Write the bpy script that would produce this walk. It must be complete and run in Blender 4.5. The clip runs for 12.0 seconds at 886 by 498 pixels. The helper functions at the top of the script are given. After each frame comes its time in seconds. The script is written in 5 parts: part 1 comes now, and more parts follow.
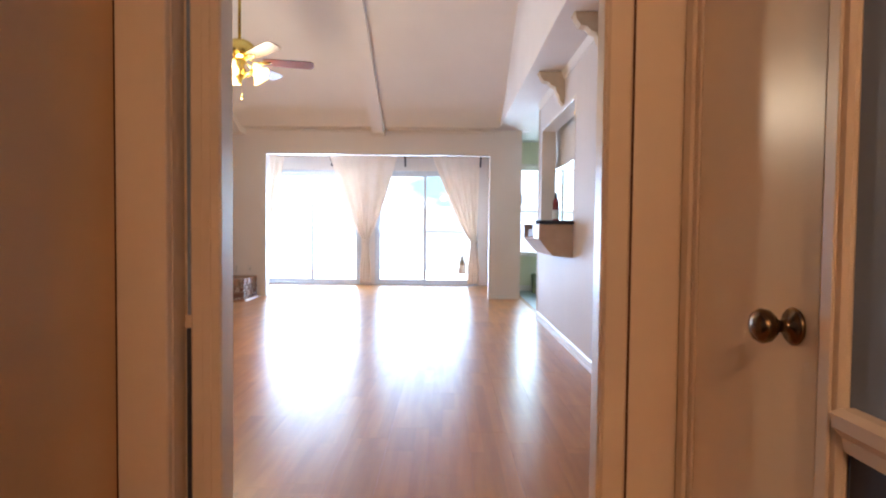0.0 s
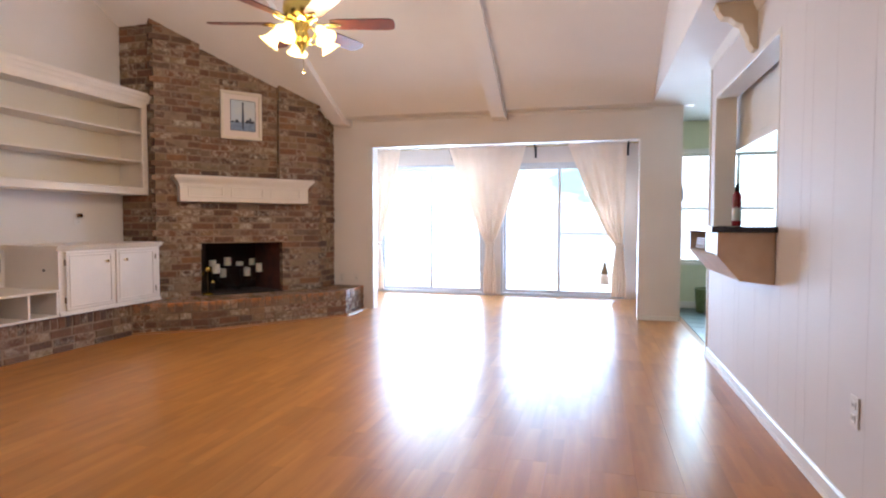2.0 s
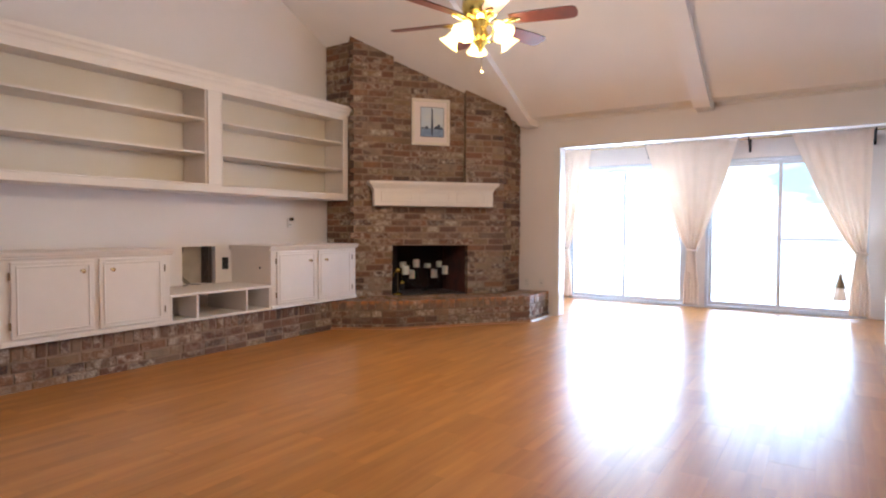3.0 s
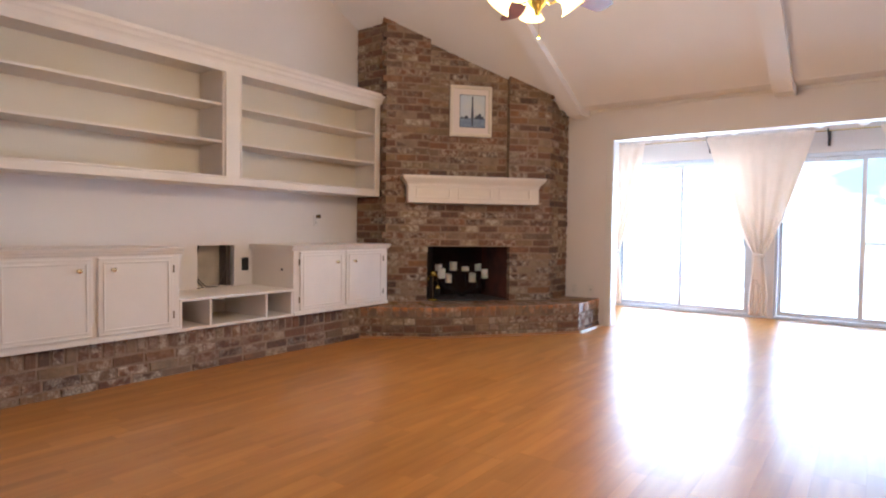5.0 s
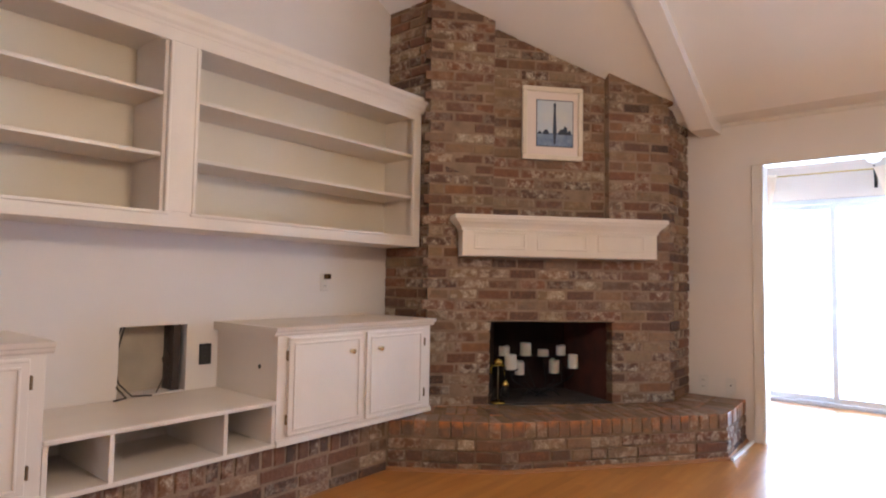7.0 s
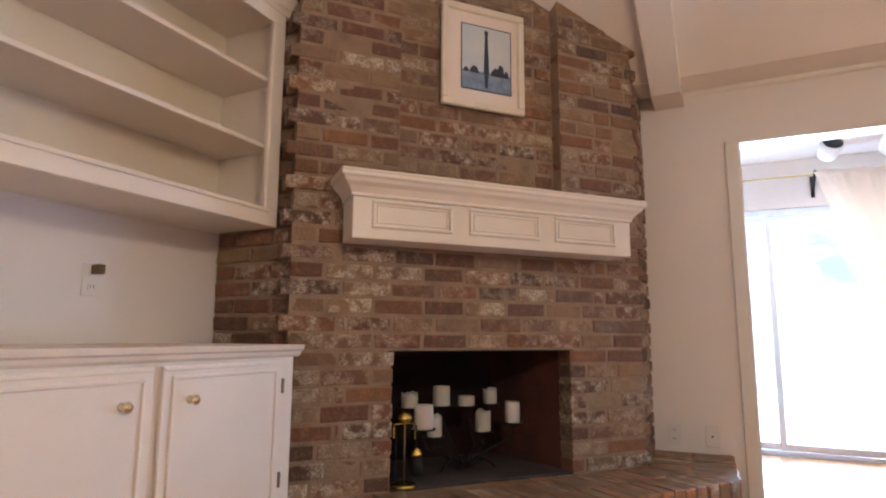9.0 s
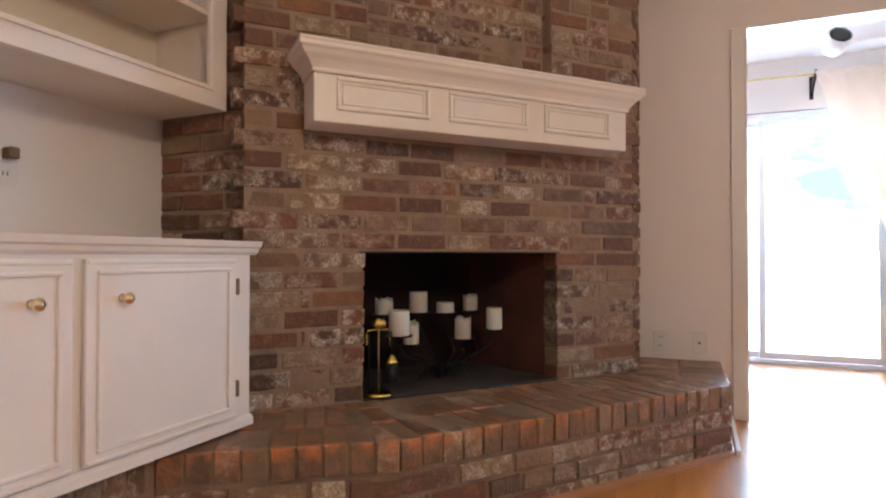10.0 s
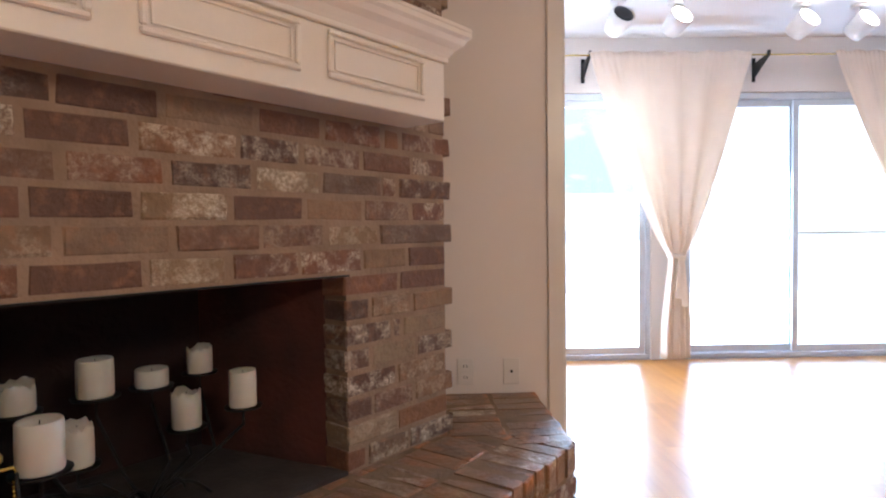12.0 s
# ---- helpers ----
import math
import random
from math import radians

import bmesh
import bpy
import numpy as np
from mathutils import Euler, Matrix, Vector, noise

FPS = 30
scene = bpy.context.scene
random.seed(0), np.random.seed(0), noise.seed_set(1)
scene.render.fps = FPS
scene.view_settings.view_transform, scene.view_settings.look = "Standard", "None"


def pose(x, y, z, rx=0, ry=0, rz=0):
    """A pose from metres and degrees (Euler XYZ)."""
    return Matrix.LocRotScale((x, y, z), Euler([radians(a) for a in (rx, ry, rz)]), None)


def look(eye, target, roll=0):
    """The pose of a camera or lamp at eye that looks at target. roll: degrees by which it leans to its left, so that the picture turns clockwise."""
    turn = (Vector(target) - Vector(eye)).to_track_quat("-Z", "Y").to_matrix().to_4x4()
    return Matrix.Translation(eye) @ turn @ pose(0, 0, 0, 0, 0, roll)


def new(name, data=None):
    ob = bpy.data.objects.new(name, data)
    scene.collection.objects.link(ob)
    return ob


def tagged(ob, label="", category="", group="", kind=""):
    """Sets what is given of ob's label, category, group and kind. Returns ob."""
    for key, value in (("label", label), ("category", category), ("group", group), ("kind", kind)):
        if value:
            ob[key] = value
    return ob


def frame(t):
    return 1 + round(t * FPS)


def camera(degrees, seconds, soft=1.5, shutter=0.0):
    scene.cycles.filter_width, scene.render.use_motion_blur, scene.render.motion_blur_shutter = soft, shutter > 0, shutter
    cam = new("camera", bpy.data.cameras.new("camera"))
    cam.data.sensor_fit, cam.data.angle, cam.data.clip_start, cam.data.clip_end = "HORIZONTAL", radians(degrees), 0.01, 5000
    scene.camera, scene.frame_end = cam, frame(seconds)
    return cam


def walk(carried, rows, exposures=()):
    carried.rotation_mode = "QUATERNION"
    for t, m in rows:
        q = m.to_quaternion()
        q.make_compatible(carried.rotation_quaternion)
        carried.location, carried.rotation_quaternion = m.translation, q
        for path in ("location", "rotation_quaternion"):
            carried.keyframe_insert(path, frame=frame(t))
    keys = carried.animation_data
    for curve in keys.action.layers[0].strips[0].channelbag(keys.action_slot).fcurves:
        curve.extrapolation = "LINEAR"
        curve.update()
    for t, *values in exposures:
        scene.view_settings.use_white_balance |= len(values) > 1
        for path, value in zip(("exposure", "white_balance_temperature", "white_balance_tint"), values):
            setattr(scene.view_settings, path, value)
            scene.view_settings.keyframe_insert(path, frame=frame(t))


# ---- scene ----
# The walk: (seconds, eye, target, lean)
cam = camera(74.3, 12.0, soft=2.1)
PATH = [
    (0, (1.371, 1.248, 1.013), (1.358, 3.247, 0.943), 0.6),
    (0.5, (1.382, 1.575, 1.054), (1.369, 3.573, 0.972), 0.3),
    (0.7, (1.411, 1.738, 1.065), (1.391, 3.737, 1.004), 1.5),
    (1, (1.474, 1.963, 1.081), (1.335, 3.957, 0.995), 0.4),
    (1.5, (1.458, 2.36, 1.085), (1.173, 4.338, 1.001), 0.3),
    (2, (1.49, 2.684, 1.101), (0.99, 4.618, 1.015), 0.1),
    (2.5, (1.541, 2.867, 1.081), (0.557, 4.606, 1.005), 0.1),
    (3, (1.51, 2.924, 1.087), (0.41, 4.593, 1.015), 0.2),
    (4.8, (1.191, 3.297, 1.061), (0.025, 4.921, 0.998), 0.7),
    (5, (1.108, 3.392, 1.066), (-0.083, 4.997, 0.998), 0.7),
    (5.5, (0.761, 3.756, 1.078), (-0.541, 5.272, 1.012), 0.5),
    (6, (0.409, 4.072, 1.109), (-0.952, 5.537, 1.05), 0.7),
    (6.5, (0.026, 4.446, 1.135), (-1.279, 5.961, 1.118), 0.7),
    (6.7, (-0.12, 4.615, 1.164), (-1.412, 6.141, 1.197), 0.7),
    (8.3, (-1.082, 5.621, 1.098), (-2.198, 7.253, 1.401), 0.5),
    (8.5, (-1.21, 5.718, 1.071), (-2.246, 7.402, 1.372), 0.6),
    (9, (-1.392, 6.03, 0.948), (-2.251, 7.812, 1.241), 0.3),
    (9.5, (-1.475, 6.234, 0.892), (-2.302, 8.046, 1.074), -0.1),
    (10, (-1.501, 6.277, 0.86), (-2.302, 8.109, 0.888), -0.0),
    (10.5, (-1.553, 6.389, 0.871), (-2.343, 8.225, 0.803), -0.0),
    (11, (-1.719, 6.638, 0.97), (-2.353, 8.534, 0.89), 0.4),
    (11.5, (-1.824, 6.954, 0.982), (-2.064, 8.938, 0.919), -0.4),
    (12, (-1.848, 7.236, 1.008), (-1.802, 9.235, 0.944), -0.7),
]
walk(cam, [(t, look(eye, target, roll)) for t, eye, target, roll in PATH], [(0, 1.24, 5420, 12), (3, 1.3, 5420, 12), (12, 1.32, 5420, 12)])

# ---- light ----
world = bpy.data.worlds.new("world")
scene.world = world
world.use_nodes = True
wn = world.node_tree.nodes
sky = wn.new("ShaderNodeTexSky")
sky.sky_type, sky.sun_disc = "NISHITA", False
sky.sun_elevation, sky.sun_rotation = radians(71), radians(221)
wn["Background"].inputs["Strength"].default_value = 0.15
world.node_tree.links.new(sky.outputs[0], wn["Background"].inputs[0])
sun = new("sun", bpy.data.lights.new("sun", "SUN"))
sun.data.energy, sun.data.angle, sun.data.color = 4.5, radians(0.5), (1.0, 0.95, 0.88)
sun.matrix_world = look((-3.5, 12, 16), (0, 16, 0))


def window_light(name, x, y, z, w, h, watts, color=(0.84, 0.91, 1.0)):
    lamp = new(name, bpy.data.lights.new(name, "AREA"))
    lamp.data.shape, lamp.data.size, lamp.data.size_y = "RECTANGLE", w, h
    lamp.data.energy, lamp.data.color = watts, color
    lamp.matrix_world = look((x, y, z), (x, y - 1, z - 0.12))
    return lamp


window_light("window_light_patio", -1.03, 11.84, 1.03, 1.74, 1.95, 90, (0.74, 0.86, 1.0))
window_light("window_light_patio_low", 1.0, 11.84, 0.74, 1.83, 1.38, 56, (0.62, 0.79, 1.0))
window_light("window_light_dining", 3.28, 11.12, 1.3, 1.5, 1.4, 40, (0.8, 0.96, 1.0))

# ---- materials ----


def mat(name, color, rough=0.6, metal=0.0, spread=0.0, scale=8.0, bump=0.0, bump_scale=60.0, coat=0.0, per_object=0.0, second=None, second_scale=3.0, emit=0.0):
    m = bpy.data.materials.new(name)
    m.use_nodes = True
    n, l = m.node_tree.nodes, m.node_tree.links
    b = n["Principled BSDF"]
    b.inputs["Roughness"].default_value, b.inputs["Metallic"].default_value = rough, metal
    b.inputs["Base Color"].default_value = (*color, 1)
    if coat:
        b.inputs["Coat Weight"].default_value, b.inputs["Coat Roughness"].default_value = coat, 0.15
    tex = n.new("ShaderNodeTexCoord")
    out = None
    if spread or second:
        t = n.new("ShaderNodeTexNoise")
        t.inputs["Scale"].default_value, t.inputs["Detail"].default_value = scale, 5
        l.new(tex.outputs["Object"], t.inputs["Vector"])
        mix = n.new("ShaderNodeMix")
        mix.data_type = "RGBA"
        r = n.new("ShaderNodeMapRange")
        r.inputs["From Min"].default_value, r.inputs["From Max"].default_value = 0.3, 0.7
        l.new(t.outputs["Fac"], r.inputs["Value"])
        l.new(r.outputs[0], mix.inputs[0])
        lo = second or tuple(c * (1 - spread) for c in color)
        mix.inputs[6].default_value, mix.inputs[7].default_value = (*lo, 1), (*(min(1, c * (1 + spread * 0.4)) for c in color), 1)
        out = mix.outputs[2]
    if per_object and out:
        info, hsv = n.new("ShaderNodeObjectInfo"), n.new("ShaderNodeHueSaturation")
        r2 = n.new("ShaderNodeMapRange")
        r2.inputs["To Min"].default_value, r2.inputs["To Max"].default_value = 1 - per_object, 1 + per_object
        l.new(info.outputs["Random"], r2.inputs["Value"])
        l.new(r2.outputs[0], hsv.inputs["Value"])
        l.new(out, hsv.inputs["Color"])
        out = hsv.outputs[0]
    if out:
        l.new(out, b.inputs["Base Color"])
    if bump:
        t2, bp = n.new("ShaderNodeTexNoise"), n.new("ShaderNodeBump")
        t2.inputs["Scale"].default_value, t2.inputs["Detail"].default_value = bump_scale, 4
        l.new(tex.outputs["Object"], t2.inputs["Vector"])
        bp.inputs["Strength"].default_value, bp.inputs["Distance"].default_value = bump, 0.004
        l.new(t2.outputs["Fac"], bp.inputs["Height"])
        l.new(bp.outputs[0], b.inputs["Normal"])
    if emit:
        b.inputs["Emission Color"].default_value, b.inputs["Emission Strength"].default_value = (*color, 1), emit
    return m


def brick_mat(name, top=False, island=False, clay=None, lime_floor=0.03):
    """Old reclaimed brick: brown-red body, darker burnt ones, and patches of old whitewash."""
    m = bpy.data.materials.new(name)
    m.use_nodes = True
    n, l = m.node_tree.nodes, m.node_tree.links
    b = n["Principled BSDF"]
    b.inputs["Roughness"].default_value = 0.36 if top else 0.78
    tex = n.new("ShaderNodeTexCoord")
    if island:
        rnd = n.new("ShaderNodeNewGeometry").outputs["Random Per Island"]
    else:
        rnd = n.new("ShaderNodeObjectInfo").outputs["Random"]
    ramp = n.new("ShaderNodeValToRGB")
    cr = ramp.color_ramp
    cols = [(0.0, (0.052, 0.032, 0.026)), (0.12, (0.145, 0.064, 0.036)), (0.26, (0.220, 0.090, 0.043)), (0.4, (0.100, 0.056, 0.040)), (0.52, (0.285, 0.187, 0.095)), (0.64, (0.150, 0.058, 0.036)), (0.76, (0.310, 0.230, 0.138)), (0.88, (0.255, 0.116, 0.047)), (1.0, (0.080, 0.048, 0.041))]
    cr.elements[0].position, cr.elements[0].color = cols[0][0], (*cols[0][1], 1)
    cr.elements[1].position, cr.elements[1].color = cols[-1][0], (*cols[-1][1], 1)
    for p, c in cols[1:-1]:
        cr.elements.new(p).color = (*c, 1)
    l.new(rnd, ramp.inputs[0])
    if clay:
        for e in cr.elements:
            e.color = (*clay, 1)
    w = n.new("ShaderNodeMath")
    w.operation = "MULTIPLY"
    w.inputs[1].default_value = 83.0
    l.new(rnd, w.inputs[0])

    def noise_tex(scale, detail, add=0.0, rough=0.6):
        t = n.new("ShaderNodeTexNoise")
        t.noise_dimensions = "4D"
        t.inputs["Scale"].default_value, t.inputs["Detail"].default_value, t.inputs["Roughness"].default_value = scale, detail, rough
        l.new(tex.outputs["Object"], t.inputs["Vector"])
        a = n.new("ShaderNodeMath")
        a.inputs[1].default_value = add
        l.new(w.outputs[0], a.inputs[0])
        l.new(a.outputs[0], t.inputs["W"])
        return t.outputs["Fac"]

    def ranged(v, a, c, lo=0.0, hi=1.0):
        r = n.new("ShaderNodeMapRange")
        r.inputs["From Min"].default_value, r.inputs["From Max"].default_value = a, c
        r.inputs["To Min"].default_value, r.inputs["To Max"].default_value = lo, hi
        l.new(v, r.inputs["Value"])
        return r.outputs[0]

    def blend(f, a, c, mode="MIX"):
        x = n.new("ShaderNodeMix")
        x.data_type, x.blend_type = "RGBA", mode
        l.new(f, x.inputs[0])
        for v, k in ((a, 6), (c, 7)):
            if isinstance(v, tuple):
                x.inputs[k].default_value = (*v, 1)
            else:
                l.new(v, x.inputs[k])
        return x.outputs[2]
    base = blend(ranged(noise_tex(9, 8, 0, 0.7), 0.35, 0.7, 0, 0.6), ramp.outputs[0], (0.10, 0.052, 0.036))
    base = blend(ranged(noise_tex(30, 5, 7), 0.52, 0.72, 0, 0.5), base, (0.36, 0.17, 0.08))
    if top:
        base = blend(ranged(noise_tex(9, 4, 5), 0.48, 0.64, 0, 0.8), base, (0.46, 0.17, 0.06))
    # whitewash: only some of the bricks, in broken patches
    who = n.new("ShaderNodeMath")
    who.operation = "FRACT"
    k = n.new("ShaderNodeMath")
    k.operation = "MULTIPLY"
    k.inputs[1].default_value = 17.3
    l.new(rnd, k.inputs[0])
    l.new(k.outputs[0], who.inputs[0])
    grit = ranged(noise_tex(95, 7, 13, 0.85), 0.43, 0.57, 0.08, 1.0)
    lime = n.new("ShaderNodeMath")
    lime.operation = "MULTIPLY"
    l.new(ranged(noise_tex(16, 6, 3, 0.65), 0.45, 0.58), lime.inputs[0])
    l.new(ranged(who.outputs[0], 0.3 if not top else 0.75, 1.0, lime_floor, 1.0), lime.inputs[1])
    lime2 = n.new("ShaderNodeMath")
    lime2.operation = "MULTIPLY"
    l.new(lime.outputs[0], lime2.inputs[0])
    l.new(grit, lime2.inputs[1])
    if top:
        base = blend(ranged(noise_tex(3, 4, 21), 0.35, 0.6, 0.1, 0.6), base, (0.2, 0.135, 0.08))
        # soft orange clay laid bare where feet have worn the outer edge
        sep = n.new("ShaderNodeSeparateXYZ")
        l.new(tex.outputs["Object"], sep.inputs[0])
        wear, wear2 = n.new("ShaderNodeMath"), n.new("ShaderNodeMath")
        wear.operation = wear2.operation = "MULTIPLY"
        l.new(ranged(sep.outputs["Y"], 0.03, 0.0), wear.inputs[0])
        l.new(ranged(sep.outputs["Z"], 0.045, 0.085), wear.inputs[1])
        l.new(wear.outputs[0], wear2.inputs[0])
        l.new(ranged(noise_tex(13, 4, 31), 0.42, 0.6), wear2.inputs[1])
        base = blend(wear2.outputs[0], base, (0.56, 0.2, 0.05))
    base = blend(lime2.outputs[0], base, (0.70, 0.60, 0.45))
    l.new(base, b.inputs["Base Color"])
    bp = n.new("ShaderNodeBump")
    bp.inputs["Strength"].default_value, bp.inputs["Distance"].default_value = 0.9, 0.009
    l.new(noise_tex(60, 6, 11), bp.inputs["Height"])
    l.new(bp.outputs[0], b.inputs["Normal"])
    return m


def floor_mat(name):
    m = mat(name, (0.5, 0.22, 0.075), 0.25)
    n, l = m.node_tree.nodes, m.node_tree.links
    b = n["Principled BSDF"]
    tex = n.new("ShaderNodeTexCoord")
    info = n.new("ShaderNodeObjectInfo")
    mp = n.new("ShaderNodeMapping")
    mp.inputs["Scale"].default_value = (1, 1, 1)
    l.new(tex.outputs["Object"], mp.inputs[0])
    sc = n.new("ShaderNodeVectorMath")
    sc.operation = "MULTIPLY"
    sc.inputs[1].default_value = (10, 1.1, 1)
    l.new(mp.outputs[0], sc.inputs[0])
    t = n.new("ShaderNodeTexNoise")
    t.noise_dimensions = "4D"
    t.inputs["Scale"].default_value, t.inputs["Detail"].default_value = 1.8, 7
    w = n.new("ShaderNodeMath")
    w.operation = "MULTIPLY"
    w.inputs[1].default_value = 50
    l.new(info.outputs["Random"], w.inputs[0])
    l.new(w.outputs[0], t.inputs["W"])
    l.new(sc.outputs[0], t.inputs["Vector"])
    ramp = n.new("ShaderNodeValToRGB")
    cr = ramp.color_ramp
    cr.elements[0].position, cr.elements[0].color = 0.3, (0.375, 0.145, 0.030, 1)
    cr.elements[1].position, cr.elements[1].color = 0.72, (0.50, 0.222, 0.050, 1)
    l.new(t.outputs["Fac"], ramp.inputs[0])
    hsv = n.new("ShaderNodeHueSaturation")
    r2 = n.new("ShaderNodeMapRange")
    r2.inputs["To Min"].default_value, r2.inputs["To Max"].default_value = 0.93, 1.05
    l.new(info.outputs["Random"], r2.inputs["Value"])
    l.new(r2.outputs[0], hsv.inputs["Value"])
    l.new(ramp.outputs[0], hsv.inputs["Color"])
    # three narrow strips to a board, each broken into short staves
    fl = n.new("ShaderNodeVectorMath")
    fl.operation = "MULTIPLY"
    fl.inputs[1].default_value = (15.6, 2.3, 0)
    l.new(tex.outputs["Object"], fl.inputs[0])
    fl2 = n.new("ShaderNodeVectorMath")
    fl2.operation = "FLOOR"
    l.new(fl.outputs[0], fl2.inputs[0])
    wn_ = n.new("ShaderNodeTexWhiteNoise")
    wn_.noise_dimensions = "4D"
    l.new(fl2.outputs[0], wn_.inputs["Vector"])
    l.new(w.outputs[0], wn_.inputs["W"])
    r4 = n.new("ShaderNodeMapRange")
    r4.inputs["To Min"].default_value, r4.inputs["To Max"].default_value = 0.86, 1.07
    l.new(wn_.outputs["Value"], r4.inputs["Value"])
    hs2 = n.new("ShaderNodeHueSaturation")
    l.new(r4.outputs[0], hs2.inputs["Value"])
    l.new(hsv.outputs[0], hs2.inputs["Color"])
    l.new(hs2.outputs[0], b.inputs["Base Color"])
    t3 = n.new("ShaderNodeTexNoise")
    t3.inputs["Scale"].default_value, t3.inputs["Detail"].default_value = 1.2, 4
    l.new(tex.outputs["Object"], t3.inputs["Vector"])
    r = n.new("ShaderNodeMapRange")
    r.inputs["To Min"].default_value, r.inputs["To Max"].default_value = 0.25, 0.35
    l.new(t3.outputs["Fac"], r.inputs["Value"])
    l.new(r.outputs[0], b.inputs["Roughness"])
    b.inputs["Specular IOR Level"].default_value = 0.42
    return m


def glass_mat(name, tint=(0.95, 0.98, 0.98)):
    m = bpy.data.materials.new(name)
    m.use_nodes = True
    n, l = m.node_tree.nodes, m.node_tree.links
    n.remove(n["Principled BSDF"])
    tr, gl, mx, fr = n.new("ShaderNodeBsdfTransparent"), n.new("ShaderNodeBsdfGlossy"), n.new("ShaderNodeMixShader"), n.new("ShaderNodeFresnel")
    tr.inputs[0].default_value = (*tint, 1)
    gl.inputs["Roughness"].default_value = 0.02
    l.new(fr.outputs[0], mx.inputs[0])
    l.new(tr.outputs[0], mx.inputs[1])
    l.new(gl.outputs[0], mx.inputs[2])
    l.new(mx.outputs[0], n["Material Output"].inputs[0])
    return m


def cloth_mat(name, color):
    m = mat(name, color, 0.9, spread=0.04, scale=9, bump=0.08, bump_scale=300)
    n, l = m.node_tree.nodes, m.node_tree.links
    b, tl, mx = n["Principled BSDF"], n.new("ShaderNodeBsdfTranslucent"), n.new("ShaderNodeMixShader")
    tl.inputs[0].default_value = (*color, 1)
    mx.inputs[0].default_value = 0.27
    l.new(b.outputs[0], mx.inputs[1])
    l.new(tl.outputs[0], mx.inputs[2])
    l.new(mx.outputs[0], n["Material Output"].inputs[0])
    return m


WALL = mat("wall_paint_warm_white", (0.76, 0.69, 0.635), 0.55, spread=0.04, scale=1.5, bump=0.12, bump_scale=220)
PANEL = mat("panelled_wall_paint", (0.68, 0.625, 0.605), 0.6, spread=0.04, scale=1.5, bump=0.08, bump_scale=120)
GROOVE = mat("panel_groove_shadow_paint", (0.662, 0.607, 0.587), 0.65, spread=0.05)
CEIL = mat("ceiling_paint", (0.85, 0.815, 0.80), 0.8, spread=0.03, scale=2, bump=0.35, bump_scale=160)
TRIM = mat("trim_gloss_paint", (0.76, 0.71, 0.65), 0.32, spread=0.03, scale=5, bump=0.05, bump_scale=90)
CAB = mat("cabinet_paint", (0.78, 0.695, 0.60), 0.4, spread=0.05, scale=4, bump=0.06, bump_scale=90)
# trim paint with the hall's warm light mixed into its colour
WARMTRIM = mat("hall_trim_paint", (0.7, 0.56, 0.4), 0.34, spread=0.05, scale=4, bump=0.05)
SHELFBACK = mat("yellowed_back_board_paint", (0.77, 0.69, 0.585), 0.5, second=(0.74, 0.63, 0.46), spread=0.05, scale=0.9, bump=0.05, bump_scale=90)
KNOB = mat("pale_brass_knob", (0.85, 0.72, 0.45), 0.15, metal=1.0, spread=0.05, scale=20)
# browner copy of the cream door paint; dim warm hall light is in it
DIMDOOR = mat("door_paint", (0.6, 0.375, 0.17), 0.38, spread=0.08, scale=3, bump=0.08, bump_scale=9)
DIMDOOR.node_tree.nodes["Principled BSDF"].inputs["Specular IOR Level"].default_value = 0.35
# door paint lightened to make up for window light the nib wall blocks
BRIGHTDOOR = mat("cream_door_paint", (0.84, 0.69, 0.50), 0.3, spread=0.06, scale=3, bump=0.08, bump_scale=9)
BLUE = mat("blue_grey_wall", (0.2, 0.25, 0.34), 0.6, spread=0.06, scale=3, bump=0.1, bump_scale=150)
NAVY = mat("dark_navy_wall", (0.02, 0.024, 0.04), 0.6, spread=0.1, scale=3, bump=0.1, bump_scale=150)
# dark colour painted for the shade in door gaps and a hall corner
GAPSHADE = mat("dark_red_brown_gap", (0.09, 0.035, 0.02), 0.8, spread=0.1)
GREEN = mat("pale_green_wall", (0.70, 0.68, 0.49), 0.7, spread=0.05, scale=2, bump=0.1, bump_scale=150)
FLOOR = floor_mat("orange_laminate")
UNDER = mat("floor_joint", (0.34, 0.15, 0.05), 0.6, spread=0.1)
TILE = mat("slate_blue_tile", (0.14, 0.19, 0.2), 0.3, spread=0.25, scale=6, per_object=0.12)
MORTAR = mat("brown_mortar", (0.305, 0.208, 0.137), 0.95, spread=0.3, scale=9, bump=1.0, bump_scale=90)
MORTARTOP = mat("worn_hearth_mortar", (0.25, 0.17, 0.105), 0.8, spread=0.35, scale=9, bump=0.8, bump_scale=90)
BRICK = brick_mat("reclaimed_brick")
BRICKTOP = brick_mat("worn_hearth_brick", top=True)
BRICKJOIN = brick_mat("reclaimed_brick_joined", island=True)
BURNT = brick_mat("burnt_black_brick", clay=(0.03, 0.026, 0.03), lime_floor=0.25)
ORANGE = brick_mat("orange_soft_brick", clay=(0.42, 0.22, 0.1), lime_floor=0.1)
LIMED = brick_mat("limewashed_brick", clay=(0.3, 0.2, 0.14), lime_floor=1.0)
SOOT = mat("sooty_firebrick", (0.042, 0.013, 0.010), 0.95, second=(0.007, 0.006, 0.008), scale=2.2, spread=0.2, bump=0.8, bump_scale=50)
SOOTRED = mat("heat_red_firebrick", (0.10, 0.026, 0.016), 0.95, second=(0.012, 0.008, 0.009), scale=3, spread=0.2, bump=0.8, bump_scale=50)
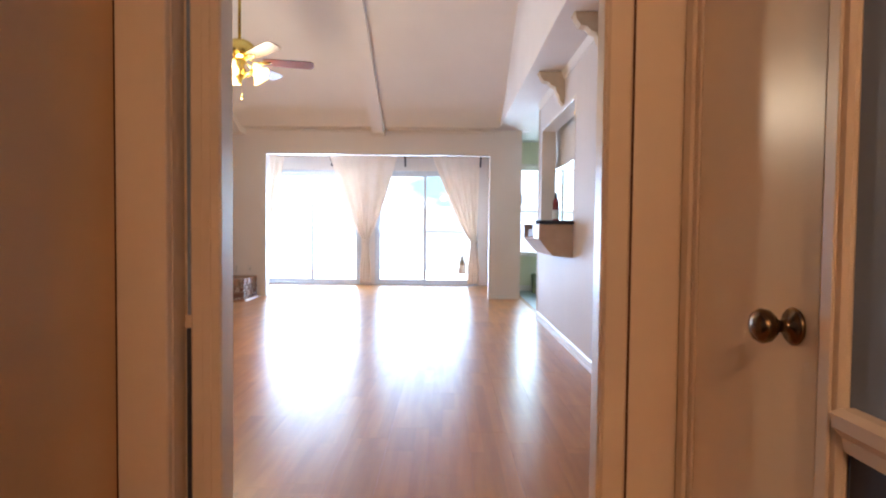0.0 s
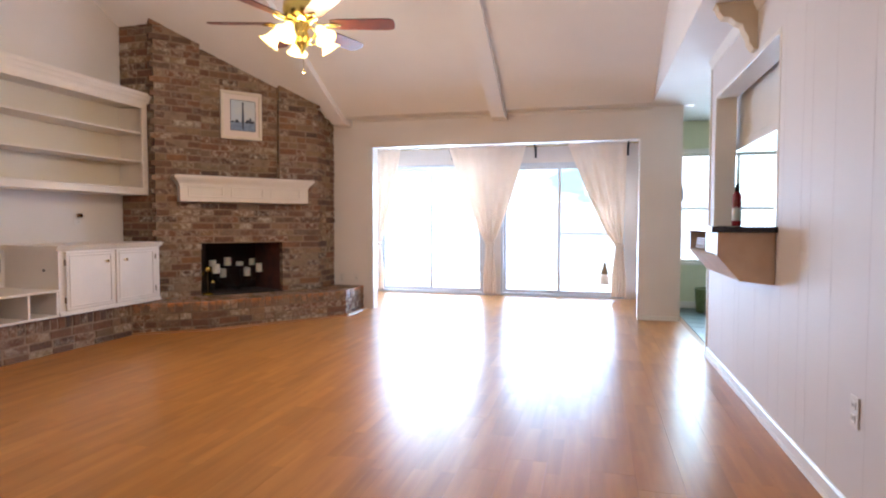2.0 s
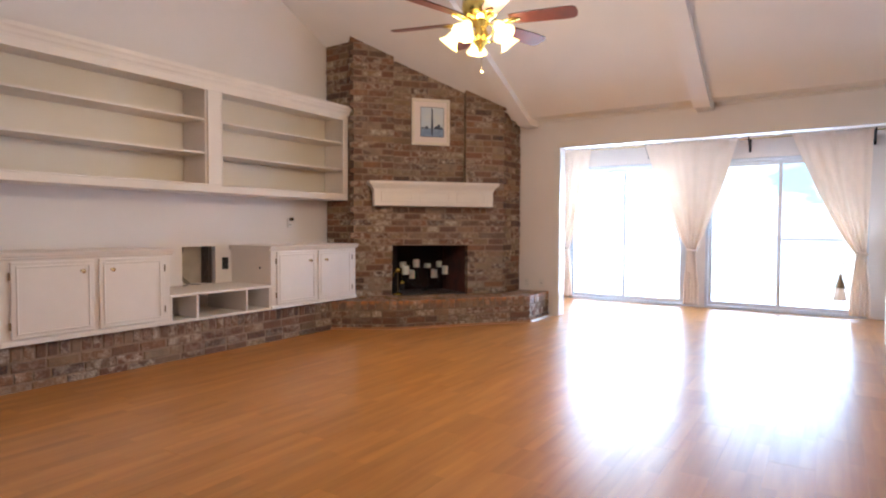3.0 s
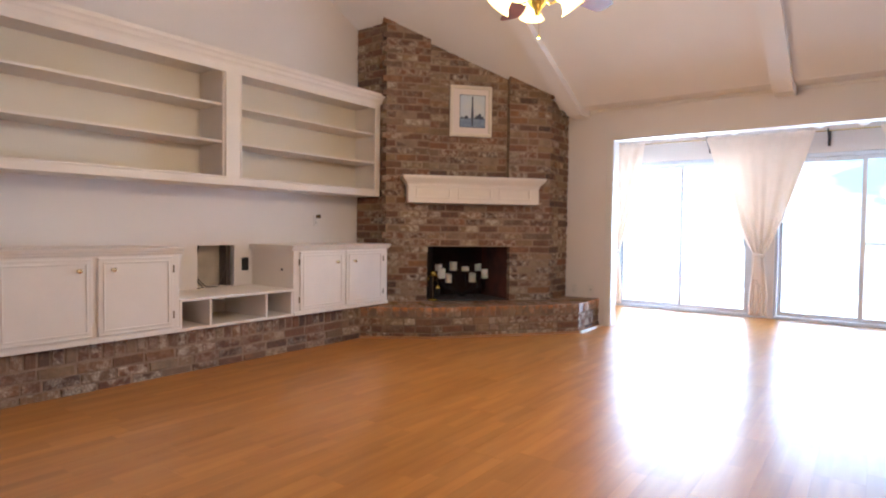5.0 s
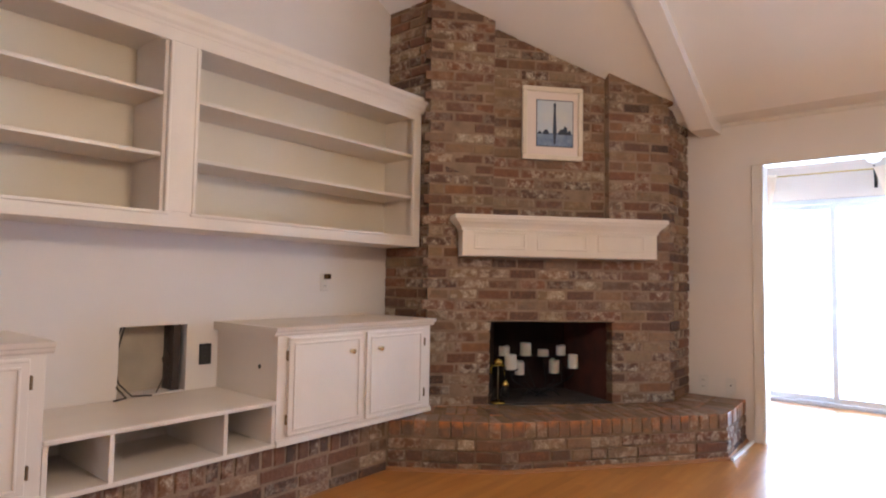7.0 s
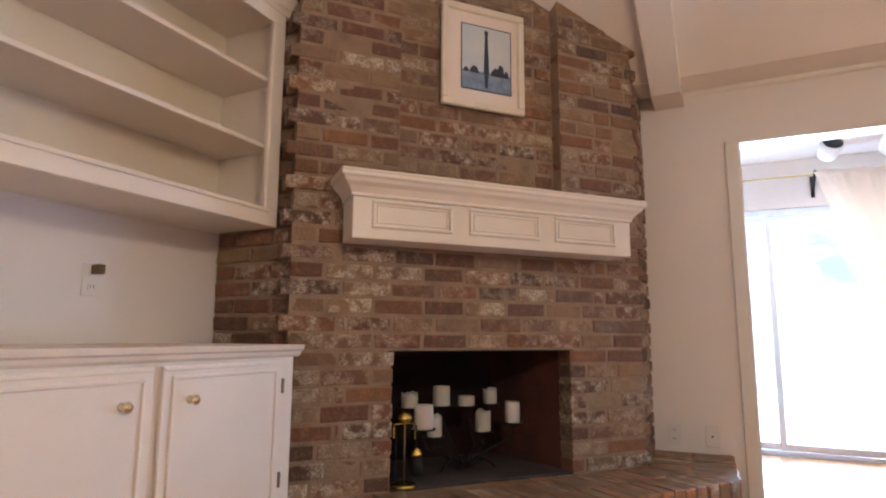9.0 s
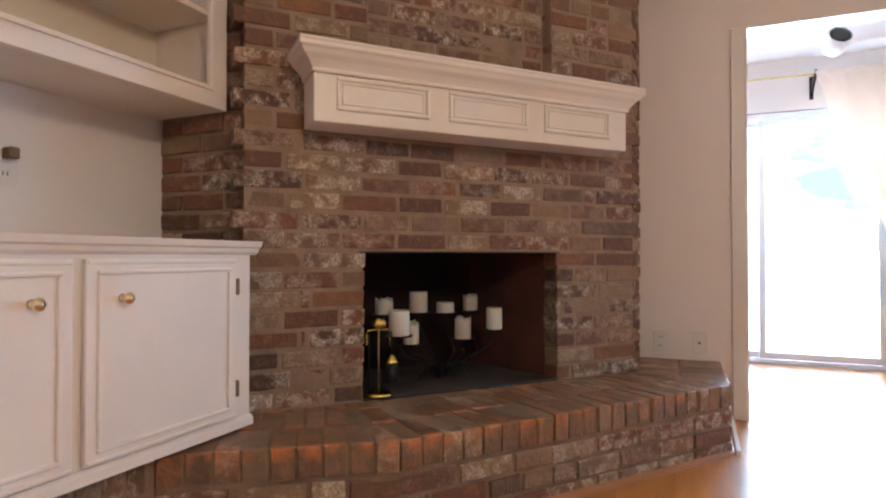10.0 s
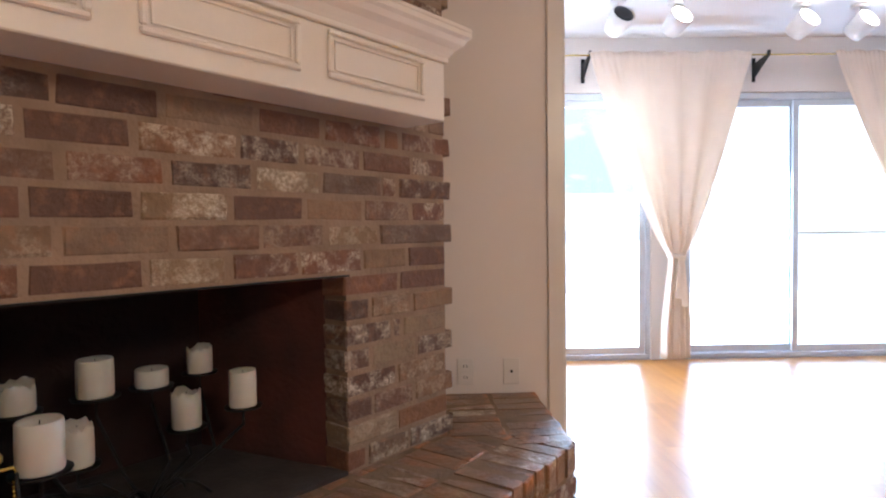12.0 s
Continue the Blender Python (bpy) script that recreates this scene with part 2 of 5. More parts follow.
ASH = mat("ash_floor", (0.055, 0.045, 0.042), 0.95, second=(0.03, 0.026, 0.026), scale=8, spread=0.3, bump=0.8, bump_scale=60)
BLACK = mat("black_iron", (0.015, 0.015, 0.015), 0.5, metal=0.6, spread=0.2)
BLACKSTONE = mat("black_counter", (0.02, 0.018, 0.025), 0.15, spread=0.2, scale=40)
BRASS = mat("polished_brass", (0.74, 0.58, 0.15), 0.2, metal=1.0, spread=0.12, scale=20)
OLDBRASS = mat("worn_bronze_knob", (0.2, 0.13, 0.07), 0.22, metal=1.0, spread=0.4, scale=30)
HINGE = mat("dull_brass_hinge", (0.28, 0.2, 0.11), 0.4, metal=0.8, spread=0.2)
WAX = mat("ivory_wax", (0.62, 0.58, 0.5), 0.45, spread=0.06, scale=12, bump=0.1)
WAX.node_tree.nodes["Principled BSDF"].inputs["Subsurface Weight"].default_value = 0.15
BLADE = mat("red_brown_fan_blade", (0.085, 0.02, 0.012), 0.35, second=(0.04, 0.012, 0.009), scale=12, spread=0.2)
SHADE = mat("lit_frosted_glass_shade", (1.0, 0.70, 0.22), 0.4, emit=1.8)
BULB = mat("lit_bulb", (1.0, 0.8, 0.5), 0.4, emit=9.0)
PLATE = mat("white_plastic_plate", (0.72, 0.67, 0.62), 0.35, spread=0.03)
DARKSLOT = mat("dark_slot", (0.02, 0.018, 0.018), 0.6, spread=0.1)
WIRE = mat("dark_cable", (0.05, 0.035, 0.03), 0.5, spread=0.2)
CAVITY = mat("raw_wall_cavity", (0.5, 0.42, 0.32), 0.9, spread=0.2, scale=5, bump=0.4)
ALU = mat("aluminium_frame", (0.62, 0.65, 0.7), 0.35, metal=0.5, spread=0.08)
GLASS = glass_mat("window_glass")
CURTAIN = cloth_mat("sheer_peach_linen", (0.93, 0.81, 0.69))
CORBEL = mat("cream_corbel_paint", (0.66, 0.53, 0.36), 0.75, spread=0.08)
BAR = mat("tan_bar_panel", (0.55, 0.4, 0.27), 0.45, second=(0.45, 0.31, 0.2), spread=0.1, scale=6)
RED = mat("extinguisher_red", (0.25, 0.014, 0.02), 0.25, spread=0.1)
LABELW = mat("extinguisher_label", (0.7, 0.7, 0.68), 0.5, spread=0.1, scale=60)
BASKET = mat("olive_basket", (0.16, 0.18, 0.07), 0.7, spread=0.4, scale=40, bump=0.6)
PRINTSKY = mat("print_pale_blue", (0.46, 0.52, 0.6), 0.4, second=(0.62, 0.62, 0.58), spread=0.1, scale=5)
PRINTWATER = mat("print_blue_water", (0.13, 0.18, 0.3), 0.4, second=(0.25, 0.32, 0.42), spread=0.1, scale=25)
PRINTDARK = mat("print_dark_navy", (0.03, 0.04, 0.07), 0.4, spread=0.2)
FRAMEW = mat("cream_wood_frame", (0.74, 0.64, 0.5), 0.4, spread=0.08, scale=10)
MATTE = mat("pale_pink_mount", (0.78, 0.66, 0.58), 0.7, spread=0.03)
PAPER = mat("worn_magazines", (0.5, 0.42, 0.38), 0.6, spread=0.4, scale=60)
CONCRETE = mat("pale_patio_concrete", (0.78, 0.77, 0.75), 0.9, spread=0.12, scale=1.5, bump=0.4)
FENCE = mat("pale_fence_wood", (0.8, 0.78, 0.74), 0.9, spread=0.2, scale=3, per_object=0.1)
SPOTW = mat("lit_spot_lens", (1.0, 0.93, 0.85), 0.4, emit=6.0)


def sky_card(name):
    """Pale blue summer sky with soft white clouds, on a glowing card behind the fence."""
    m = bpy.data.materials.new(name)
    m.use_nodes = True
    n, l = m.node_tree.nodes, m.node_tree.links
    n.remove(n["Principled BSDF"])
    tex, t, ramp, e = n.new("ShaderNodeTexCoord"), n.new("ShaderNodeTexNoise"), n.new("ShaderNodeValToRGB"), n.new("ShaderNodeEmission")
    sc = n.new("ShaderNodeVectorMath")
    sc.operation = "MULTIPLY"
    sc.inputs[1].default_value = (0.34, 1, 0.9)
    l.new(tex.outputs["Object"], sc.inputs[0])
    t.inputs["Scale"].default_value, t.inputs["Detail"].default_value = 1.0, 4
    l.new(sc.outputs[0], t.inputs["Vector"])
    # blue patch set for one patio door; glowing white either side for blown-out daylight
    sep, off, far, add = n.new("ShaderNodeSeparateXYZ"), n.new("ShaderNodeMath"), n.new("ShaderNodeMath"), n.new("ShaderNodeMath")
    l.new(tex.outputs["Object"], sep.inputs[0])
    off.operation, off.inputs[1].default_value = "SUBTRACT", 0.9
    l.new(sep.outputs["X"], off.inputs[0])
    far.operation = "ABSOLUTE"
    l.new(off.outputs[0], far.inputs[0])
    add.operation, add.inputs[1].default_value = "MULTIPLY_ADD", 0.09
    l.new(far.outputs[0], add.inputs[0])
    l.new(t.outputs["Fac"], add.inputs[2])
    l.new(add.outputs[0], ramp.inputs[0])
    ramp.color_ramp.elements[0].position, ramp.color_ramp.elements[0].color = 0.56, (0.43, 0.68, 0.74, 1)
    ramp.color_ramp.elements[1].position, ramp.color_ramp.elements[1].color = 0.68, (1.3, 1.35, 1.4, 1)
    l.new(ramp.outputs[0], e.inputs[0])
    l.new(e.outputs[0], n["Material Output"].inputs[0])
    return m


SKYCARD = sky_card("hazy_distance")

# ---- mesh helpers ----


def obj(name, bm, material, parent=None, label="", m=None, kind="", category=""):
    me = bpy.data.meshes.new(name)
    bm.normal_update()
    bm.to_mesh(me)
    bm.free()
    for x in (material if isinstance(material, (list, tuple)) else [material]):
        me.materials.append(x)
    ob = new(name, me)
    if parent:
        ob.parent = parent
    if m is not None:
        ob.matrix_local = m
    return tagged(ob, label, category, "", kind)


def part(name, bm, material, parent, label="", m=None, kind=""):
    return obj(name, bm, material, parent, label, m, kind)


def thing(name, label, category, m=None, group="", kind=""):
    ob = new(name)
    ob.empty_display_size = 0.1
    if m is not None:
        ob.matrix_world = m
    return tagged(ob, label, category, group, kind)


def box(x0, y0, z0, x1, y1, z1, bevel=0.0, bm=None, seg=1):
    bm = bm or bmesh.new()
    r = bmesh.ops.create_cube(bm, size=1)
    for v in r["verts"]:
        v.co = Vector(((x0, x1)[v.co.x > 0], (y0, y1)[v.co.y > 0], (z0, z1)[v.co.z > 0]))
    if bevel:
        edges = {e for v in r["verts"] for e in v.link_edges}
        bmesh.ops.bevel(bm, geom=list(edges), offset=bevel, segments=seg, affect="EDGES", profile=0.5)
    return bm


def prism(points, z0, z1, bm=None):
    """An upright prism over a plan outline, counter-clockwise."""
    bm = bm or bmesh.new()
    lo = [bm.verts.new((x, y, z0)) for x, y in points]
    hi = [bm.verts.new((x, y, z1)) for x, y in points]
    k = len(points)
    bm.faces.new(lo[::-1])
    bm.faces.new(hi)
    for i in range(k):
        bm.faces.new((lo[i], lo[(i + 1) % k], hi[(i + 1) % k], hi[i]))
    return bm


def sweep(profile, axis, a, b, bm=None):
    """A closed outline of (p, q) swept along an axis from a to b: along x it lies in (y, z), along y in (x, z)."""
    bm = bm or bmesh.new()
    place = {"x": lambda t, p, q: (t, p, q), "y": lambda t, p, q: (p, t, q), "z": lambda t, p, q: (p, q, t)}[axis]
    r0 = [bm.verts.new(place(a, p, q)) for p, q in profile]
    r1 = [bm.verts.new(place(b, p, q)) for p, q in profile]
    k = len(profile)
    bm.faces.new(r0)
    bm.faces.new(r1[::-1])
    for i in range(k):
        bm.faces.new((r0[i], r1[i], r1[(i + 1) % k], r0[(i + 1) % k]))
    bmesh.ops.recalc_face_normals(bm, faces=bm.faces)
    return bm


def lathe(outline, n=20, bm=None, at=(0, 0, 0)):
    """Turned shape about z from (radius, height) pairs."""
    bm = bm or bmesh.new()
    rings = []
    for r, z in outline:
        rings.append([bm.verts.new((at[0] + r * math.cos(6.28318 * i / n), at[1] + r * math.sin(6.28318 * i / n), at[2] + z)) for i in range(n)])
    for a, b in zip(rings, rings[1:]):
        for i in range(n):
            f = bm.faces.new((a[i], a[(i + 1) % n], b[(i + 1) % n], b[i]))
            f.smooth = True
    for ring, flip in ((rings[0], True), (rings[-1], False)):
        bm.faces.new(ring[::-1] if flip else ring)
    return bm


def tube(points, r, n=8, bm=None):
    bm = bm or bmesh.new()
    rings = []
    pts = [Vector(p) for p in points]
    for i, p in enumerate(pts):
        d = (pts[min(i + 1, len(pts) - 1)] - pts[max(i - 1, 0)]).normalized()
        q = d.to_track_quat("Z", "Y")
        rings.append([bm.verts.new(p + q @ Vector((r * math.cos(6.28318 * k / n), r * math.sin(6.28318 * k / n), 0))) for k in range(n)])
    for a, b in zip(rings, rings[1:]):
        for i in range(n):
            bm.faces.new((a[i], a[(i + 1) % n], b[(i + 1) % n], b[i])).smooth = True
    bm.faces.new(rings[0][::-1])
    bm.faces.new(rings[-1])
    return bm


def structure(name, bm, material, label=""):
    return obj(name, bm, material, None, label, kind="structure")


# ---- the plan ----
XL, XR, YW, YF = -3.45, 2.42, 9.75, 3.12  # left wall, right wall, window wall, hall end
CZ, KY = 2.43, 9.5  # ceiling height at the window wall, and where the vault begins to rise
HX0, HX1 = 0.61, 1.93  # hall walls


def ceil_z(y):
    if y > KY:
        return CZ
    if y > 6.3:
        return CZ + 0.49 * (KY - y)
    return CZ + 0.49 * (KY - 6.3) - 0.45 * (6.3 - y)


# ---- floors ----
structure("ground", box(-60, -40, -0.4, 60, 80, -0.14), CONCRETE, "pale concrete and ground outside the house")
structure("floor_base", box(-3.7, -1.6, -0.1, 2.5, 11.65, -0.003), UNDER, "dark underlay below the laminate floor")
structure("floor_dining", box(2.5, 3.2, -0.1, 6.2, 11.0, -0.006), MORTAR, "slate blue tiled dining floor")

# ---- room walls ----
T = 0.14
HY0, HY1, HZ0, HZ1 = 6.09, 6.44, 0.547, 0.903
bm = box(XL - T, YF - 0.12, -0.1, XL, HY0, 4.3)
box(XL - T, HY1, -0.1, XL, 9.89, 4.3, bm=bm)
box(XL - T, HY0, -0.1, XL, HY1, HZ0, bm=bm)
box(XL - T, HY0, HZ1, XL, HY1, 4.3, bm=bm)
structure("wall_west", bm, WALL, "warm white painted wall with a cut-out for cables")
bm = box(XL, YW, -0.1, -1.27, YW + T, 2.6)
box(-1.27, YW, 2.08, 1.99, YW + T, 2.6, bm=bm)
box(1.99, YW, -0.1, XR + 0.02, YW + T, 2.6, bm=bm)
structure("wall_north", bm, WALL, "warm white wall with a wide opening to the sunroom")
bm = box(XR, YF - 0.12, -0.1, XR + 0.14, 6.13, 2.5)
box(XR, 6.13, -0.1, XR + 0.14, 7.78, 1.06, bm=bm)
box(XR, 6.13, 2.1, XR + 0.14, 7.78, 2.5, bm=bm)
box(XR, 7.78, -0.1, XR + 0.14, 7.97, 2.5, bm=bm)
structure("wall_east", bm, PANEL, "cream grooved panelled wall with a kitchen hatch")
for y in (3.35, 3.66, 3.79, 4.06, 4.4, 4.5, 4.82, 5.02, 5.36, 5.62, 5.74, 6.02, 6.2, 6.5, 6.9, 7.02, 7.4, 7.82):
    z0, z1 = (0.1, 2.42)
    if 6.13 < y < 7.78:
        z1 = 0.72
    structure("panel_groove", box(XR - 0.0005, y, z0, XR + 0.002, y + 0.0025, z1), GROOVE)
bm = box(XL, YF - 0.12, -0.1, 0.66, YF, 2.44)
box(0.66, YF - 0.12, 2.082, HX1, YF, 2.44, bm=bm)
box(HX1, YF - 0.12, -0.1, XR, YF, 2.44, bm=bm)
structure("wall_south", bm, WALL, "warm white wall with the cased hall opening")
structure("gable_east", sweep([(YF - 0.12, 2.44), (YW, 2.44), (KY, CZ + 0.05), (6.3, ceil_z(6.3) + 0.05), (YF - 0.12, 2.6)], "x", 2.096, 2.18), CEIL, "white boxed face above the dropped soffit")
structure("gable_south", box(XL, YF - 0.12, 2.44, 2.2, YF, 2.8), WALL)

# ---- ceilings ----


def ceiling_slab(x0, x1, ys):
    prof = [(y, ceil_z(y)) for y in ys] + [(y, ceil_z(y) + 0.12) for y in reversed(ys)]
    return sweep(prof, "x", x0, x1)


structure("ceiling_vault", ceiling_slab(XL, 2.13, [YW, KY, 6.3, YF]), CEIL, "white vaulted textured ceiling")
structure("ceiling_soffit", box(2.10, YF, 2.437, XR + 0.14, YW, 2.52), CEIL, "flat white dropped soffit over the panelled wall")
structure("ceiling_dining", box(XR + 0.14, 3.2, 2.44, 6.2, 11.0, 2.54), CEIL, "flat white dining ceiling")
structure("ceiling_sunroom", box(-2.3, YW + T, 2.44, 2.4, 11.9, 2.54), CEIL, "flat white sunroom ceiling")
structure("ceiling_hall", box(HX0 - 0.2, -1.6, 2.44, HX1 + 0.2, YF - 0.12, 2.54), CEIL, "flat white hall ceiling")


def beam(x0, x1, name="ceiling_beam"):
    ob = thing(name, "white painted wooden ceiling beam following the vault", "beam")
    d = 0.085
    ys = [YW - 0.002, KY, 6.3, YF]
    prof = [(y, ceil_z(y) - d) for y in ys] + [(y, ceil_z(y) - 0.002) for y in reversed(ys)]
    part("beam_body", sweep(prof, "x", x0, x1), CEIL, ob)
    return ob


beam(0.30, 0.465)
beam(-1.715, -1.55)

# ---- sunroom ----
structure("sunroom_wall_west", box(-2.25, YW + T, -0.1, -2.12, 11.77, 2.44), WALL, "white sunroom side wall")
structure("sunroom_wall_east", box(2.10, YW + T, -0.1, 2.24, 11.77, 2.44), WALL, "white sunroom side wall")
structure("dining_wall_west", box(2.24, YW + T, -0.1, 2.38, 11.0, 2.44), GREEN, "pale green dining side wall")
bm = box(-2.12, 11.65, 2.03, 2.10, 11.77, 2.44)
box(-2.12, 11.65, -0.1, -1.90, 11.77, 2.03, bm=bm)
box(-0.16, 11.65, -0.1, 0.09, 11.77, 2.03, bm=bm)
box(1.92, 11.65, -0.1, 2.10, 11.77, 2.03, bm=bm)
structure("sunroom_wall_north", bm, WALL, "white wall round two sliding patio doors")
structure("patio_sill", box(-2.12, 11.65, -0.1, 2.1, 11.79, -0.004), ALU)


def sliding_door(x0, x1, mid, screen=False):
    ob = thing("patio_door", "aluminium framed sliding glass patio door, closed", "sliding door", pose(x0, 11.65, 0))
    ob["kind"] = "structure"
    w = x1 - x0
    bm = box(0.0, 0.02, 1.98, w, 0.11, 2.028, 0.004)
    box(0.0, 0.02, 0.0, w, 0.11, 0.035, 0.004, bm)
    box(0.0, 0.02, 0.035, 0.035, 0.11, 1.98, 0.004, bm)
    box(w - 0.035, 0.02, 0.035, w, 0.11, 1.98, 0.004, bm)
    part("door_frame", bm, ALU, ob, "pale aluminium frame")
    for a, b, y in ((0.037, mid + 0.02, 0.07), (mid - 0.02, w - 0.037, 0.035)):
        bm = box(a, y, 0.037, a + 0.045, y + 0.025, 1.978, 0.003)
        box(b - 0.045, y, 0.037, b, y + 0.025, 1.978, 0.003, bm)
        box(a + 0.045, y, 0.037, b - 0.045, y + 0.025, 0.09, 0.003, bm)
        box(a + 0.045, y, 1.93, b - 0.045, y + 0.025, 1.978, 0.003, bm)
        part("door_leaf", bm, ALU, ob, "narrow aluminium sliding leaf")
        g = part("pane", box(a + 0.045, y + 0.01, 0.09, b - 0.045, y + 0.015, 1.93), GLASS, ob, "clear glass pane")
        g.visible_shadow = False
    part("handle", box(w - 0.10 if x0 < -1 else w - 0.10, -0.005, 0.9, w - 0.07, 0.034, 1.12, 0.006), ALU, ob, "metal pull handle")
    if screen:
        part("screen_frame", box(mid, 0.112, 0.945, w - 0.04, 0.122, 0.962, 0.002), HINGE, ob, "dark mid rail of the sliding screen")
    return ob


sliding_door(-1.90, -0.16, 0.87)
sliding_door(0.09, 1.92, 0.885, True)

# ---- outside the windows ----
structure("patio_slab", box(-6, 11.80, -0.3, 6, 16.5, -0.12), CONCRETE, "sunlit pale patio slab")
structure("backdrop", box(-24, 19.5, -0.3, 24, 19.8, 6), SKYCARD, "pale blue sky with soft clouds")

structure("ceiling_dining_return", box(2.2, YW + T, 2.44, XR + 0.14, 11.0, 2.54), CEIL)
# patio and yard, all in full sun
fence = thing("yard_fence", "pale sunlit board fence along the yard", "fence", pose(-9, 17.5, -0.14))
for i in range(60):
    part("board", box(0, 0, 0, 0.298, 0.03, 1.76), FENCE, fence, m=pose(i * 0.3, 0, 0))
part("rail", box(0, -0.05, 1.1, 18, -0.001, 1.2), FENCE, fence)
# ---- fireplace frame of reference ----
O = Vector((-2.99, 7.90, 0))
DU, DV = Vector((0.660, 0.751, 0)), Vector((0.751, -0.660, 0))
FP = Matrix(((DU.x, -DV.x, 0, O.x), (DU.y, -DV.y, 0, O.y), (0, 0, 1, 0), (0, 0, 0, 1)))  # local: x along the face, -y out of it
FW, FU0, FU1, FZ0, FZ1 = 1.814, 0.45, 1.36, 0.30, 0.883
COURSE = 0.0735
_bricks = {}


def brick_mesh(length, height, depth, variant, material):
    """One worn brick: its face lies at y = 0 and looks to -y; x and z from 0."""
    key = (round(length, 2), round(height, 3), round(depth, 2), variant, material.name)
    if key in _bricks:
        return _bricks[key]
    rng = random.Random(hash((key[0] * 1000, key[1] * 1000, variant)) % 9999)
    L, H, c = key[0], height, 0.004
    j = lambda s=0.003: rng.uniform(-s, s)
    ring = lambda dx, y: [(dx + j(), y + j(0.001), dx + j()), (L - dx + j(), y + j(0.001), dx + j()), (L - dx + j(), y + j(0.001), H - dx + j()), (dx + j(), y + j(0.001), H - dx + j())]
    vs = ring(c, 0) + ring(0, c * 1.2) + ring(0, depth)
    fs = [(3, 2, 1, 0)]
    for a, b in ((0, 4), (4, 8)):
        for i in range(4):
            k = (i + 1) % 4
            fs.append((a + i, a + k, b + k, b + i))
    me = bpy.data.meshes.new("brick")
    me.from_pydata(vs, [], fs)
    bm = bmesh.new()
    bm.from_mesh(me)
    bmesh.ops.recalc_face_normals(bm, faces=bm.faces)
    bm.to_mesh(me)
    bm.free()
    me.materials.append(material)
    _bricks[key] = me
    return me


class Wall:
    """Bricks of one thing: the first ones as parts of their own, the others joined into one part."""

    def __init__(self, parent, limit=290):
        self.parent, self.limit, self.items = parent, limit, []

    def add(self, mesh, m, rank=0.0):
        self.items.append((rank, len(self.items), mesh, m))

    def build(self):
        self.items.sort(key=lambda i: i[:2])
        for _, _, mesh, m in self.items[:self.limit]:
            ob = new("brick", mesh)
            ob.parent = self.parent
            ob.matrix_local = m
        rest = self.items[self.limit:]
        if rest:
            vs, fs = [], []
            for _, _, mesh, m in rest:
                k = len(vs)
                vs += [tuple(m @ v.co) for v in mesh.vertices]
                fs += [tuple(k + i for i in p.vertices) for p in mesh.polygons]
            me = bpy.data.meshes.new("upper_bricks")
            me.from_pydata(vs, [], fs)
            me.materials.append(BRICKJOIN)
            ob = new("upper_bricks", me)
            ob.parent = self.parent
            tagged(ob, kind="stuff")


def lay(wall, m, x0, x1, z, odd, rng, depth=0.1, tooth0=0.0, tooth1=0.0, rank=0.0, y=0.0, material=None, skip=None):
    """One course of stretchers along local x between x0 and x1 at height z."""
    a = x0 - (tooth0 if odd else -0.004)
    end = x1 + (tooth1 if odd else -0.004)
    first = True
    while end - a > 0.03:
        length = rng.choice([0.205, 0.205, 0.2, 0.205, 0.1, 0.205, 0.195])
        if first:
            length = 0.205 if odd else 0.1
            first = False
        if end - a - length < 0.075:
            length = end - a
            if length > 0.24:
                length = round(length / 2, 2) - 0.006
        if not (skip and skip(a, a + length, z)):
            mesh = brick_mesh(length, COURSE - 0.0145, depth, rng.randrange(4), material or BRICK)
            wall.add(mesh, m @ pose(a, y + rng.uniform(-0.005, 0.003), z, rng.uniform(-0.4, 0.4), rng.uniform(-0.5, 0.5), rng.uniform(-0.4, 0.4)), rank + z)
        a += length + 0.0115


rng = random.Random(4)
breast = thing("fireplace_breast", "reclaimed brown-red brick corner chimney breast with flecks of old whitewash", "fireplace")
# mortar backing round the opening, set back from the brick faces
J = 0.0025


def ztop(u, v=0.0):
    return ceil_z(O.y + DU.y * u + DV.y * v)


for x0, za, x1, zb in ((0.004, FZ0 - 0.28, FU0 - 0.006, 1.5), (FU1 + 0.006, FZ0 - 0.28, FW - 0.004, 1.5), (FU0 - 0.006, FZ1, FU1 + 0.006, 1.5)):
    part("mortar_bed", box(x0, J, za, x1, 0.12, zb), MORTAR, breast, "sandy brown recessed mortar", m=FP)
for a, b, y in ((0.004, 0.466, J), (0.466, 1.336, 0.07 + J), (1.336, FW - 0.004, J)):
    za, zb = ztop(a) + 0.03, ztop(b) + 0.03
    part("mortar_bed", sweep([(a, 1.5), (b, 1.5), (b, zb), (a, za)], "y", y, 0.2), MORTAR, breast, "sandy brown recessed mortar", m=FP)
bm = prism([(XL, 7.955), (O.x + 0.0, 7.955), (O.x + 0.05, 8.05), (XL, 8.2)], FZ0 - 0.28, ztop(0))
part("return_mortar", bm, MORTAR, breast)
bm = prism([(-2.0, 9.74), (-1.99, 9.2), (-1.815, 9.27), (-1.815, 9.74)], FZ0 - 0.28, 2.5)
part("return_mortar", bm, MORTAR, breast)

